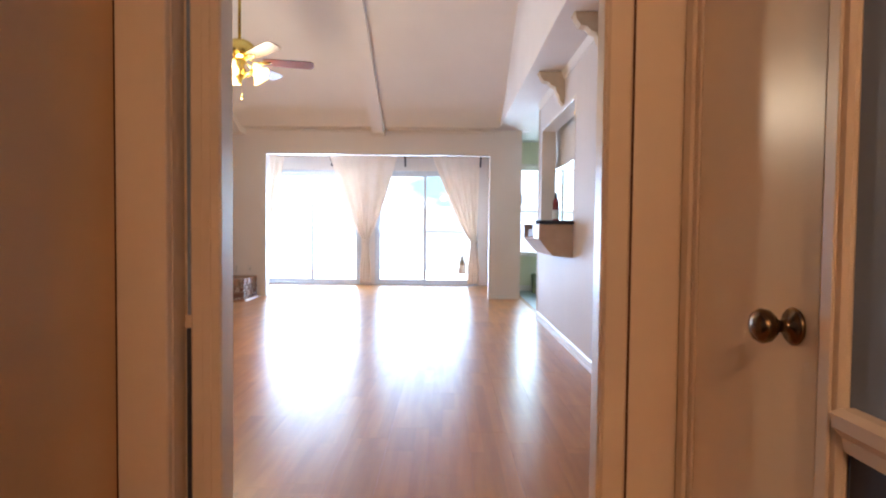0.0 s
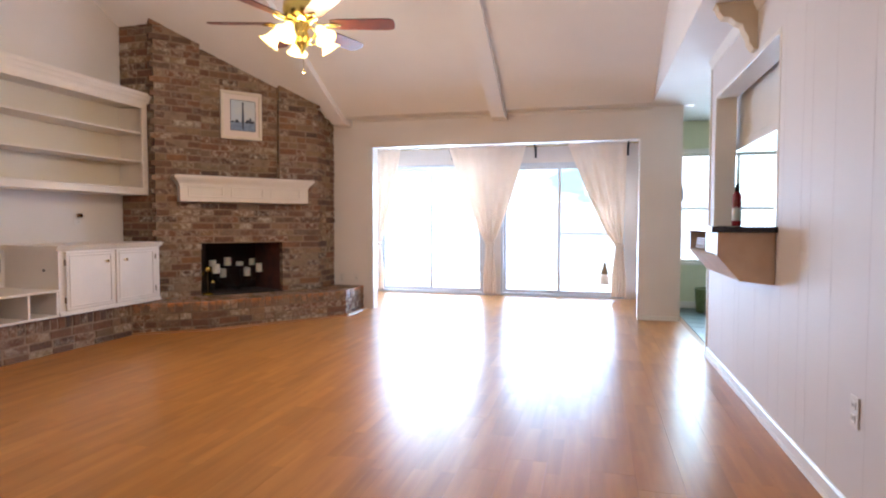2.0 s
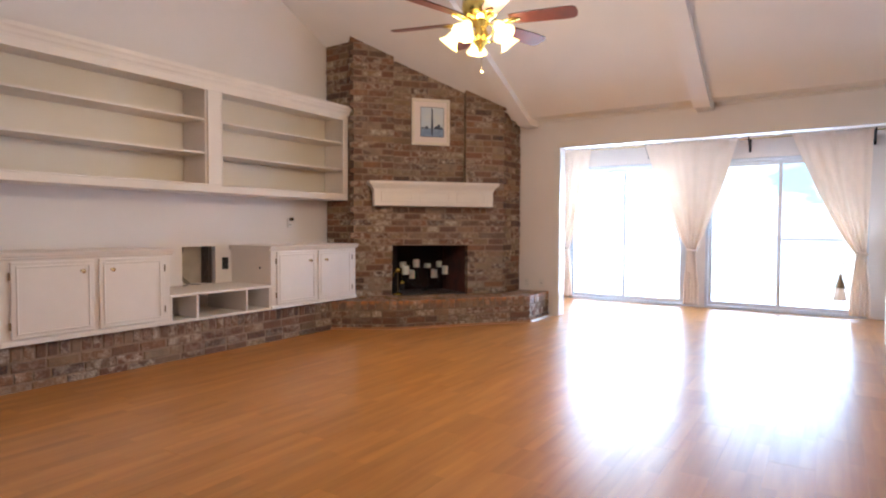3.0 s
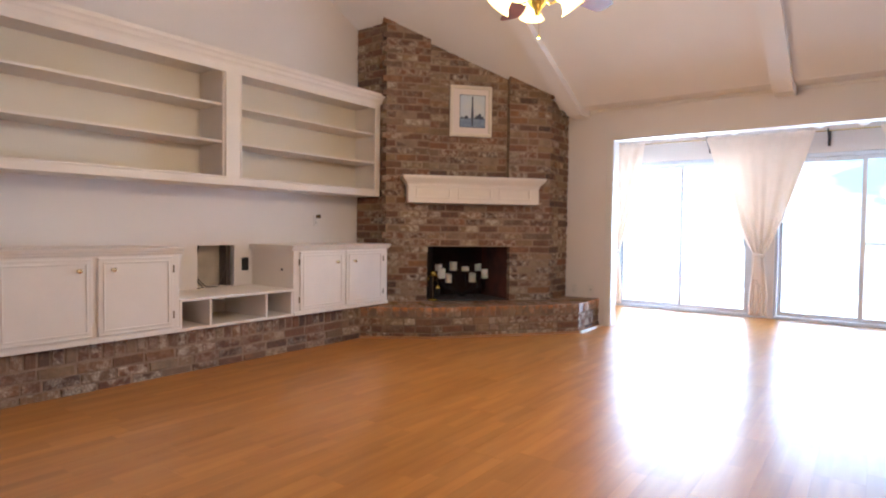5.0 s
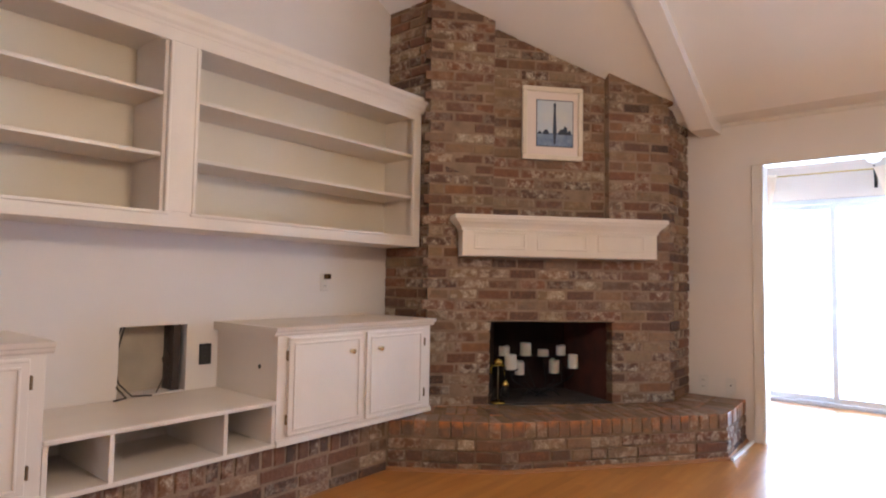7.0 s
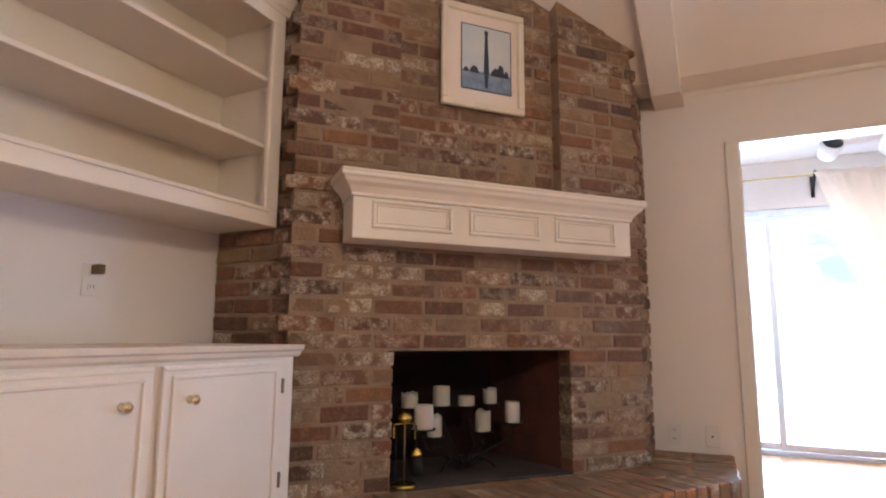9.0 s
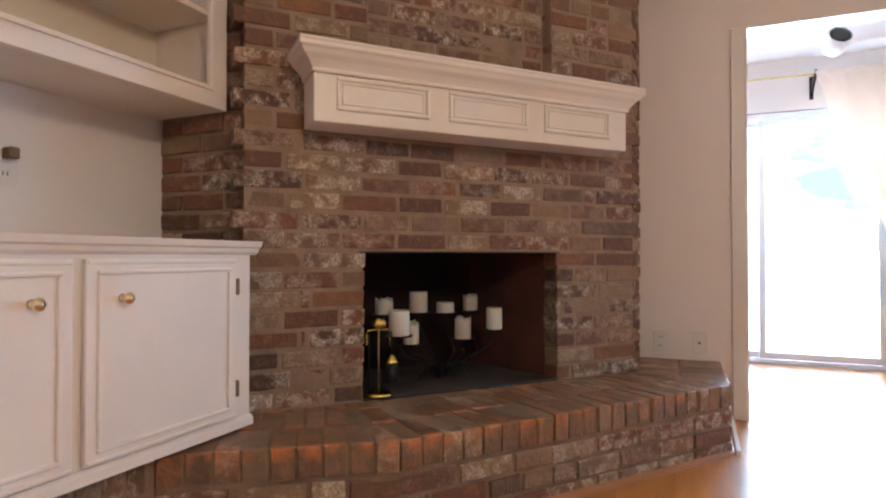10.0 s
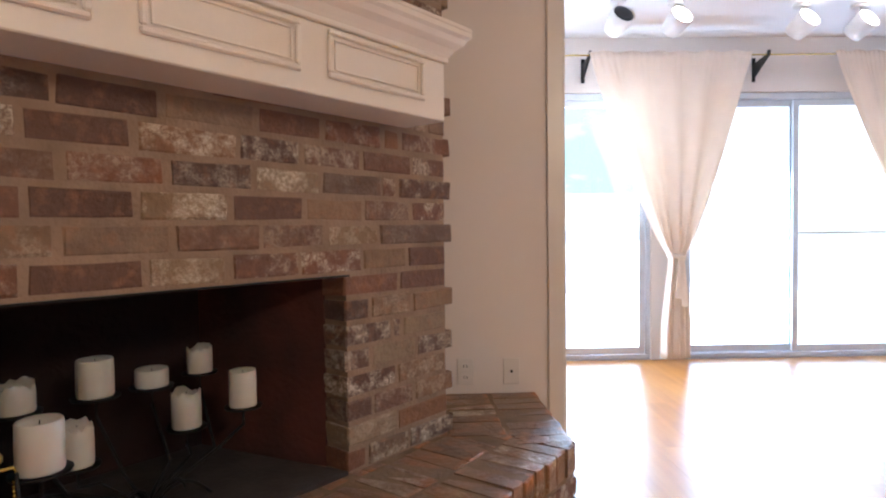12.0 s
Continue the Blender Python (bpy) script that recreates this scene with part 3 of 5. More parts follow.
# upright joints of the courses in plain sight: over the opening, and to its two sides
OVER = {8: (0.147, 0.361, 0.585, 0.806, 1.004, 1.205, 1.426, 1.622), 9: (0.201, 0.444, 0.643, 0.869, 1.089, 1.297, 1.498), 10: (0.156, 0.357, 0.588, 0.792, 1.01, 1.224, 1.437, 1.644), 11: (0.215, 0.435, 0.652, 0.859, 1.074, 1.281, 1.51, 1.586), 12: (0.145, 0.363, 0.584, 0.791, 1.032, 1.219, 1.434, 1.647), 13: (0.211, 0.45, 0.642, 0.851, 1.085, 1.293, 1.521, 1.598)}
SIDE_A = {7: (0.208,), 6: (0.138, 0.356), 5: (0.199, 0.242), 4: (0.14, 0.355), 3: (0.198, 0.233), 2: (0.132, 0.363)}
SIDE_B = {7: (1.583,), 6: (1.457, 1.641), 5: (1.549, 1.595), 4: (1.461, 1.661), 3: (1.568,), 2: (1.463, 1.648), 1: (1.564,), 0: (1.436, 1.619)}


def lay_joints(wall, x0, x1, joints, z, rng):
    """One course of bricks between given upright joints."""
    edges = [x0 - 0.007, *joints, x1 + 0.007]
    for a, b in zip(edges, edges[1:]):
        mesh = brick_mesh(b - a - 0.014, COURSE - 0.0145, 0.1, rng.randrange(4), BRICK)
        wall.add(mesh, FP @ pose(a + 0.007, rng.uniform(-0.004, 0.002), z, rng.uniform(-0.4, 0.4), rng.uniform(-0.5, 0.5), rng.uniform(-0.4, 0.4)), z)


wall = Wall(breast, 298)
z, i = FZ0 + 0.006, 0
while z < 3.3:
    odd = i % 2 == 1
    if z + COURSE < FZ1 + 0.03:
        if i in SIDE_A:
            lay_joints(wall, -0.035 if odd else 0.004, FU0, SIDE_A[i], z, rng)
        else:
            lay(wall, FP, 0, FU0, z, odd, rng, tooth0=0.035)
        lay_joints(wall, FU1, FW + (-0.004 if odd else 0.03), SIDE_B[i], z, rng)
    elif i in OVER:
        lay_joints(wall, -0.035 if odd else 0.004, FW + (0.03 if odd else -0.004), OVER[i], z, rng)
    elif z < 1.5:
        lay(wall, FP, 0, FW, z, odd, rng, tooth0=0.035, tooth1=0.03)
    else:
        over = lambda a, b, zz: zz + 0.03 > ztop((a + b) / 2) + 0.03
        lay(wall, FP, 0, 0.466, z, odd, rng, tooth0=0.035, skip=over)
        lay(wall, FP, 0.47, 1.332, z, not odd, rng, y=0.07, skip=over)
        lay(wall, FP, 1.336, FW, z, not odd, rng, tooth1=0.03, skip=over)
    # returns to the walls
    if z < ceil_z(7.95):
        lay(wall, pose(0, 7.945, 0), XL, O.x - 0.03, z, odd, rng, rank=0.35)
    if z < 2.44:
        lay(wall, pose(-1.805, 0, 0, 0, 0, 90), 9.30, 9.745, z, odd, rng, rank=0.35)
    z += COURSE
    i += 1
BREAST_WALL = wall

# firebox
lintel = box(FU0 - 0.02, 0.002, FZ1 - 0.006, FU1 + 0.02, 0.11, FZ1 - 0.001)
part("steel_lintel", lintel, BLACK, breast, m=FP)
part("firebox_floor", prism([(FU0, 0.0), (FU1, 0.0), (1.2, 0.55), (0.62, 0.55)], FZ0 - 0.2, FZ0 + 0.012), ASH, breast, "ash-grey firebox floor", m=FP)
part("firebox_back", box(0.58, 0.55, FZ0, 1.24, 0.6, 1.05), SOOT, breast, "soot-black firebox back", m=FP)
part("firebox_side", prism([(FU0 - 0.05, 0.1), (FU0, 0.1), (0.62, 0.56), (0.57, 0.58)], FZ0, 1.05), SOOT, breast, "soot-black firebox side", m=FP)
part("firebox_side", prism([(FU1, 0.1), (FU1 + 0.05, 0.1), (1.25, 0.58), (1.2, 0.56)], FZ0, 1.05), SOOTRED, breast, "red-brown scorched firebox side", m=FP)
part("firebox_throat", box(FU0 - 0.05, 0.1, 1.05, FU1 + 0.05, 0.62, 1.1), SOOT, breast, m=FP)

# hearth
hearth = thing("raised_hearth", "raised brick hearth with a soldier edge course and worn top", "hearth")
HP = [(-2.905, 7.46), (-2.34, 7.865), (-1.975, 8.335), (-1.375, 9.13), (-1.40, 9.74)]
HZ = 0.30
inner = [(-2.905, 7.472), (-2.346, 7.872), (-1.982, 8.34), (-1.383, 9.133), (-1.408, 9.745)]
part("mortar_bed", prism(inner + [(-2.6, 9.745), (-3.44, 9.2), (-3.44, 7.47)], -0.05, HZ - 0.001), MORTARTOP, hearth, "sandy brown mortar")
hw = Wall(hearth, 299)


def segments(pts):
    for (xa, ya), (xb, yb) in zip(pts, pts[1:]):
        d = Vector((xb - xa, yb - ya, 0))
        yield Matrix.Translation((xa, ya, 0)) @ Matrix.Rotation(math.atan2(d.y, d.x), 4, "Z"), d.length


def rowlocks(w, m, length, z, depth, rng, rank=0.0, y=0.0, mat_=None, pitch=0.0735, height=0.093):
    k = max(1, round(length / pitch))
    step = length / k
    for q in range(k):
        mesh = brick_mesh(step - 0.009, height, depth, rng.randrange(4), mat_ or BRICKTOP)
        w.add(mesh, m @ pose(q * step + 0.005, y + rng.uniform(-0.005, 0.004), z + rng.uniform(-0.002, 0.003), 0, rng.uniform(-1, 1), rng.uniform(-1, 1)), rank)


for m, length in segments(HP):
    for row in range(3):
        lay(hw, m, 0, length, -0.012 + row * 0.0713, row % 2 == 0, rng)
    rowlocks(hw, m, length, HZ - 0.093, 0.195, rng, rank=-1)
off = Vector((0, 0.205, 0))
for (m, length), shrink in zip(segments(HP), ((0.05, 0.0), (0.0, 0.0), (0.0, 0.03), (0.1, 0.0))):
    for row in (1, 2):
        a, b = shrink
        mm = m @ Matrix.Translation((a, row * 0.205, 0))
        if length > 0.2:
            rowlocks(hw, mm, length - a - b, HZ - 0.093 - 0.0005 * row, 0.195, rng, rank=-0.5)
HEARTH_WALL = hw
for (m, length) in segments(HP):
    structure("shoe_moulding", sweep([(-0.002, 0.0), (-0.02, 0.0), (-0.016, 0.014), (-0.002, 0.02)], "x", -0.005, length + 0.005), UNDER).matrix_world = m
structure("shoe_moulding", box(-1.355, 9.13, 0, -1.337, 9.74, 0.018), TRIM)

# plinth under the cabinets
plinth = thing("cabinet_plinth", "long low brick plinth under the wall cabinets", "plinth")
part("mortar_bed", box(XL, YF + 0.005, -0.05, -2.911, 7.47, 0.293), MORTAR, plinth, "sandy brown mortar")
pw = Wall(plinth, 299)
PM = pose(-2.905, 0, 0, 0, 0, 90)
for row in range(3):
    lay(pw, PM, YF + 0.01, 7.45, -0.012 + row * 0.0713, row % 2 == 0, rng)
rowlocks(pw, PM @ pose(YF + 0.01, 0, 0), 7.45 - YF - 0.01, 0.205, 0.19, rng, mat_=BRICK)
PLINTH_WALL = pw

# mantel
mantel = thing("mantel_shelf", "cream painted panelled wooden mantel shelf on the brick breast", "mantel", FP @ pose(0.155, 0, 1.335))
prof = [(-0.001, 0.27), (-0.225, 0.27), (-0.225, 0.248), (-0.215, 0.24), (-0.207, 0.226), (-0.19, 0.212), (-0.178, 0.195), (-0.172, 0.185), (-0.001, 0.185)]
bm = bmesh.new()
W = 1.525
rows_ = []
for side in (0, 1):
    rows_.append([bm.verts.new(((0.225 + p * 1.0) if side == 0 else (W - 0.225 - p), p, q)) for p, q in prof])
for i in range(len(prof)):
    k = (i + 1) % len(prof)
    bm.faces.new((rows_[0][i], rows_[0][k], rows_[1][k], rows_[1][i]))
# side returns of the crown
for side in (0, 1):
    back = [bm.verts.new((rows_[side][i].co.x, -0.001, q)) for i, (p, q) in enumerate(prof)]
    for i in range(1, len(prof) - 2):
        bm.faces.new((rows_[side][i], rows_[side][i + 1], back[i + 1], back[i]))
bmesh.ops.remove_doubles(bm, verts=bm.verts, dist=0.0004)
bmesh.ops.recalc_face_normals(bm, faces=bm.faces)
part("crown", bm, CAB, mantel, "stepped crown moulding")
part("shelf_top", box(0.0, -0.228, 0.262, W, -0.001, 0.275, 0.003), CAB, mantel)
part("mantel_body", box(0.06, -0.165, 0.0, W - 0.06, -0.001, 0.172, 0.003), CAB, mantel)
part("bed_moulding", box(0.051, -0.175, 0.1725, W - 0.051, -0.001, 0.1865, 0.003), CAB, mantel)
for a, b in ((0.14, 0.50), (0.58, 0.94), (1.02, 1.37)):
    bm = bmesh.new()
    for x0, z0, x1, z1 in ((a, 0.045, b, 0.06), (a, 0.15, b, 0.165), (a, 0.06, a + 0.015, 0.15), (b - 0.015, 0.06, b, 0.15)):
        box(x0, -0.175, z0, x1, -0.164, z1, 0.004, bm)
    for x0, z0, x1, z1 in ((a + 0.022, 0.067, b - 0.022, 0.072), (a + 0.022, 0.138, b - 0.022, 0.143), (a + 0.022, 0.072, a + 0.027, 0.138), (b - 0.027, 0.072, b - 0.022, 0.138)):
        box(x0, -0.170, z0, x1, -0.164, z1, 0.0015, bm)
    part("panel_moulding", bm, CAB, mantel, "raised picture-frame moulding")
# ---- built-in cabinets ----
FX, BX = -2.865, XL


def moulded_top(y0, y1, z, ob, right_end=True):
    prof = [(BX + 0.002, z - 0.045), (FX + 0.004, z - 0.045), (FX + 0.014, z - 0.036), (FX + 0.018, z - 0.024), (FX + 0.028, z - 0.018), (FX + 0.034, z), (BX + 0.002, z)]
    part("cabinet_top", sweep(prof, "y", y0 - 0.028, y1 + (0.022 if right_end else 0.028)), CAB, ob, "moulded top edge")


def cab_door(y0, y1, z0, z1, knob_y, hinge_y, ob, drop=0.078):
    d = part("door", box(FX + 0.001, y0, z0, FX + 0.017, y1, z1, 0.003), CAB, ob, "closed flat cabinet door")
    bm = bmesh.new()
    e = 0.028
    for a, b, c, f in ((y0 + e, z0 + e, y1 - e, z0 + e + 0.012), (y0 + e, z1 - e - 0.012, y1 - e, z1 - e), (y0 + e, z0 + e + 0.012, y0 + e + 0.012, z1 - e - 0.012), (y1 - e - 0.012, z0 + e + 0.012, y1 - e, z1 - e - 0.012)):
        box(FX + 0.015, a, b, FX + 0.024, c, f, 0.003, bm)
    for a, b, c, f in ((y0 + 0.004, z0 + 0.004, y1 - 0.004, z0 + 0.014), (y0 + 0.004, z1 - 0.014, y1 - 0.004, z1 - 0.004)):
        box(FX + 0.015, a, b, FX + 0.021, c, f, 0.002, bm)
    part("door_moulding", bm, CAB, d, "applied bead moulding")
    k = lathe([(0.004, 0), (0.012, 0.001), (0.006, 0.006), (0.005, 0.014), (0.013, 0.019), (0.016, 0.027), (0.012, 0.034), (0.003, 0.037)], 14)
    part("knob", k, KNOB, d, "round polished brass knob", m=Matrix.Translation((FX + 0.017, knob_y, z1 - drop)) @ pose(0, 0, 0, 0, 90, 0))
    for hz in (z0 + 0.09, z1 - 0.09):
        h = box(FX + 0.004, hinge_y - 0.005, hz - 0.026, FX + 0.021, hinge_y + 0.005, hz + 0.026, 0.003)
        part("hinge", h, HINGE, d, "small dull brass hinge")
    return d


def cabinet(y0, y1, doors, label, drop=0.078):
    ob = thing("base_cabinet", label, "cabinet")
    bm = box(BX, y0, 0.31, FX - 0.001, y1, 0.875, 0.002)
    part("body", bm, CAB, ob)
    # face frame
    bm = box(FX - 0.002, y0, 0.31, FX + 0.001, y1, 0.34)
    part("face_frame", bm, CAB, ob)
    moulded_top(y0, y1, 0.912, ob)
    prof = [(FX - 0.001, 0.312), (FX + 0.016, 0.312), (FX + 0.014, 0.335), (FX + 0.003, 0.345), (FX - 0.001, 0.345)]
    part("base_moulding", sweep(prof, "y", y0, y1), CAB, ob)
    for a, b, ky, hy in doors:
        cab_door(a, b, 0.352, 0.856, ky, hy, ob, drop)
    return ob


cabinet(4.455, 5.606, [(4.515, 5.026, 4.945, 4.51), (5.06, 5.552, 5.148, 5.557)], "cream painted two-door base cabinet on the brick plinth")
cabinet(6.62, 7.80, [(6.68, 7.19, 7.095, 6.673), (7.22, 7.72, 7.316, 7.727)], "cream painted two-door base cabinet beside the chimney breast", 0.1)
# flat dark disc painted as the shade inside a small hole
structure("cable_hole", lathe([(0.012, 0.0), (0.012, 0.003), (0.002, 0.003)], 14), DARKSLOT).matrix_world = pose(-3.02, 6.6195, 0.70, 90, 0, 0)

low = thing("media_bench", "low cream open media bench with three empty cubbyholes", "cabinet")
bm = box(BX, 5.608, 0.31, FX, 6.618, 0.33)
part("bottom", bm, CAB, low)
part("bench_top", box(BX, 5.608, 0.522, FX + 0.006, 6.618, 0.543, 0.003), CAB, low, "worn cream top board")
for y in (5.608, 5.842, 6.34, 6.598):
    part("divider", box(BX, y, 0.33, FX - 0.002, y + 0.02, 0.522, 0.002), CAB, low)
part("back", box(BX, 5.628, 0.33, BX + 0.012, 6.598, 0.522), CAB, low)

# upper shelves
UX = -3.095
up = thing("wall_shelving", "long cream painted wall-hung open shelf unit with moulded top, empty", "shelves")
uy0, uy1, uz0, uz1 = 4.42, 7.93, 1.398, 2.46
part("back", box(BX + 0.001, uy0, uz0, BX + 0.012, uy1, uz1 - 0.05), SHELFBACK, up, "pale yellowed back board")
part("bottom", box(BX + 0.012, uy0, uz0, UX - 0.02, uy1, uz0 + 0.02), CAB, up)
part("top_board", box(BX + 0.012, uy0, 2.33, UX - 0.02, uy1, 2.35), CAB, up)
for y in (uy0, 6.11, 6.27, uy1 - 0.02):
    part("upright", box(BX + 0.012, y, uz0 + 0.02, UX - 0.02, y + 0.02, 2.33), CAB, up)
for a, b in ((uy0 + 0.02, 6.11), (6.29, uy1 - 0.02)):
    for z in (1.735, 2.032):
        part("shelf", box(BX + 0.012, a, z, UX - 0.03, b, z + 0.019, 0.002), CAB, up, "thin painted shelf board")
bm = box(UX - 0.02, uy0, uz0, UX, uy1, 1.472, 0.002)
box(UX - 0.02, uy0, 2.30, UX, uy1, 2.38, 0.002, bm)
for a, b in ((uy0, 4.51), (6.125, 6.27), (7.852, uy1)):
    box(UX - 0.02, a, 1.472, UX, b, 2.30, 0.002, bm)
part("face_frame", bm, CAB, up, "wide flat face frame")
for a, b in ((4.51, 6.125), (6.27, 7.852)):
    bm = box(UX - 0.001, a - 0.02, 1.455, UX + 0.008, b + 0.02, 1.471, 0.003)
    box(UX - 0.001, a - 0.014, 1.471, UX + 0.006, a, 2.30, 0.003, bm)
    box(UX - 0.001, b, 1.471, UX + 0.006, b + 0.014, 2.30, 0.003, bm)
    part("bay_moulding", bm, CAB, up)
prof = [(UX - 0.02, 2.36), (UX + 0.004, 2.36), (UX + 0.010, 2.375), (UX + 0.022, 2.39), (UX + 0.030, 2.412), (UX + 0.044, 2.43), (UX + 0.05, 2.455), (UX - 0.02, 2.455)]
part("crown", sweep(prof, "y", uy0, uy1 + 0.03), CAB, up, "stepped crown moulding")
part("dust_top", box(BX + 0.001, uy0, 2.44, UX - 0.02, uy1, 2.454), CAB, up)

# picture on the breast
pic = thing("framed_lighthouse_print", "cream framed lighthouse print hung on the brick", "picture", FP @ pose(0.683, 0.05, 2.055))
bm = bmesh.new()
PWD, PH = 0.46, 0.54
for x0, z0, x1, z1 in ((0, 0, PWD, 0.035), (0, PH - 0.035, PWD, PH), (0, 0.035, 0.035, PH - 0.035), (PWD - 0.035, 0.035, PWD, PH - 0.035)):
    box(x0, -0.028, z0, x1, 0.0, z1, 0.005, bm)
part("frame", bm, FRAMEW, pic, "cream moulded frame")
part("mount", box(0.035, -0.008, 0.035, PWD - 0.035, 0.0, PH - 0.035), MATTE, pic)
part("print_border", box(0.107, -0.0095, 0.099, PWD - 0.069, -0.0084, PH - 0.094), PRINTDARK, pic)
part("print_sky", box(0.113, -0.0105, 0.20, PWD - 0.075, -0.0085, PH - 0.10), PRINTSKY, pic)
part("print_water", box(0.113, -0.0105, 0.105, PWD - 0.075, -0.0085, 0.20), PRINTWATER, pic)
bm = sweep([(0.232, 0.19), (0.262, 0.19), (0.254, 0.40), (0.240, 0.40)], "y", -0.013, -0.0106)
box(0.237, -0.013, 0.40, 0.257, -0.0106, 0.423, bm=bm)
sweep([(0.236, 0.187), (0.241, 0.118), (0.252, 0.118), (0.258, 0.187)], "y", -0.013, -0.0106, bm)
for x, w, h in ((0.118, 0.03, 0.02), (0.155, 0.05, 0.03), (0.272, 0.055, 0.035), (0.305, 0.045, 0.055), (0.345, 0.03, 0.03)):
    sweep([(x, 0.19), (x + w, 0.19), (x + w * 0.8, 0.19 + h), (x + w * 0.4, 0.19 + h * 1.2), (x + 0.004, 0.19 + h * 0.6)], "y", -0.0128, -0.0106, bm)
part("print_lighthouse", bm, PRINTDARK, pic, "dark lighthouse tower, cottage and trees")

# ---- hall ----
HF = YF - 0.175  # hall face of the jamb on one side; the other jamb stands on a short nib wall
NF = 2.63
structure("hall_wall_west", box(HX0 - 0.18, 2.85, 0, HX0, YF - 0.12, 2.44), BLUE)
structure("hall_wall_west", box(HX0 - 0.18, -1.6, 0, HX0, 2.02, 2.44), BLUE)
structure("hall_wall_west", box(HX0 - 0.18, 2.02, 2.06, HX0, 2.85, 2.44), BLUE)
bm = box(HX1, -1.6, 0, HX1 + 0.14, 2.098, 2.44)
box(HX1, 2.098, 2.06, HX1 + 0.14, 2.595, 2.44, bm=bm)
box(HX1, 2.595, 0, HX1 + 0.14, YF - 0.12, 2.44, bm=bm)
structure("hall_wall_east", bm, BLUE, "blue-grey hall wall above a white chair rail")
structure("hall_wall_end", box(HX0 - 0.2, -1.74, 0, HX1 + 0.2, -1.6, 2.44), BLUE)
structure("hall_wall_return", box(HX0, HF, 0, 0.682, YF - 0.1205, 2.44), BLUE, "blue-grey wall beside the cased opening")
structure("wall_nib", box(1.751, NF, 0, HX1 - 0.0005, NF + 0.058, 2.44), WALL, "short nib wall beside the cased opening")
structure("hall_wall_header", box(0.6825, HF, 2.082, HX1 - 0.0005, YF - 0.1205, 2.44), BLUE, "wall over the cased opening")
RZ = 0.713
for x0, x1, ya, yb in ((HX1 - 0.004, HX1, -1.6, 2.04), (HX0, HX0 + 0.004, -1.6, 1.9)):
    structure("navy_dado", box(x0, ya, 0, x1, yb, RZ), NAVY, "dark navy dado below the chair rail")


def rail(x, s, ya, yb):
    prof = [(x, RZ), (x + s * 0.012, RZ), (x + s * 0.016, RZ + 0.02), (x + s * 0.03, RZ + 0.035), (x + s * 0.034, RZ + 0.055), (x + s * 0.02, RZ + 0.061), (x, RZ + 0.061)]
    structure("chair_rail", sweep(prof, "y", ya, yb), WARMTRIM, "white moulded chair rail")


rail(HX1, -1, -1.6, 2.042)
rail(HX0, 1, -1.6, 1.9)
structure("navy_dado", box(0.6125, HF - 0.005, 0, 0.6325, HF - 0.0005, RZ), NAVY)
structure("chair_rail", box(0.6125, HF - 0.014, RZ + 0.004, 0.6325, HF - 0.0005, RZ + 0.04, 0.003), WARMTRIM)


def casing_v(x0, y0, x1, y1, name="trim"):
    structure(name, box(x0, y0, 0, x1, y1, 2.08, 0.006), WARMTRIM, "cream door casing")


# cased opening into the room
structure("door_jamb", box(0.6825, HF - 0.004, 0, 0.700, YF - 0.04, 2.08, 0.003), WARMTRIM)
structure("door_jamb", box(0.6605, YF - 0.12, 0, 0.682, YF - 0.04, 2.08), WARMTRIM)
structure("door_jamb", box(1.733, NF - 0.004, 0, 1.7505, NF + 0.062, 2.08, 0.003), WARMTRIM)
casing_v(0.633, HF - 0.022, 0.722, HF - 0.005)
structure("trim", box(0.668, HF - 0.027, 0, 0.694, HF - 0.0225, 2.08, 0.002), WARMTRIM)
casing_v(1.738, NF - 0.020, 1.7965, NF - 0.005)
# thin dark strip painted as the shadow line in the corner
structure("corner_shadow_bead", box(1.797, NF - 0.012, 0, 1.803, NF - 0.0005, 2.44), GAPSHADE)
structure("trim", box(1.8035, NF - 0.010, 0, HX1 - 0.0005, NF - 0.0005, 2.44, 0.002), WARMTRIM)
casing_v(0.60, YF, 0.659, YF + 0.015)

# unseen ceiling light, added behind the start of the walk to warm the hall
hl = thing("hall_ceiling_light", "added unseen warm frosted ceiling light that fills the hall", "ceiling light", pose(1.27, -0.4, 2.44))
part("base", lathe([(0.08, -0.02), (0.085, -0.01), (0.085, 0.0)], 20), BRASS, hl)
part("glass_bowl", lathe([(0.002, -0.09), (0.06, -0.075), (0.085, -0.04), (0.08, -0.02)], 20), SHADE, hl)
lamp = new("hall_lamp", bpy.data.lights.new("hall_lamp", "POINT"))
lamp.data.energy, lamp.data.color, lamp.data.shadow_soft_size = 38, (1.0, 0.52, 0.22), 0.1
lamp.location = (1.27, -0.4, 2.2)

# left hall door, set back in its frame
ld = thing("door_1", "flat cream hall door, closed, in a deep frame", "door", kind="structure")
part("leaf", box(HX0 - 0.165, 2.06, 0.01, HX0 - 0.13, 2.812, 2.04, 0.003), DIMDOOR, ld)
structure("door_jamb", box(HX0 - 0.18, 2.822, 0, HX0 + 0.004, 2.85, 2.06, 0.003), WARMTRIM)
structure("door_jamb", box(HX0 - 0.18, 2.02, 0, HX0 + 0.004, 2.048, 2.06, 0.003), WARMTRIM)
# two dark fillers paint the shade inside the gap beside the leaf
structure("door_stop", box(HX0 - 0.18, 2.813, 0, HX0 - 0.166, 2.821, 2.05), GAPSHADE)
structure("door_gap", box(HX0 - 0.165, 2.8125, 0.12, HX0 - 0.132, 2.8215, 2.05), GAPSHADE)
casing_v(HX0 + 0.0005, 2.852, HX0 + 0.0022, HF - 0.003)
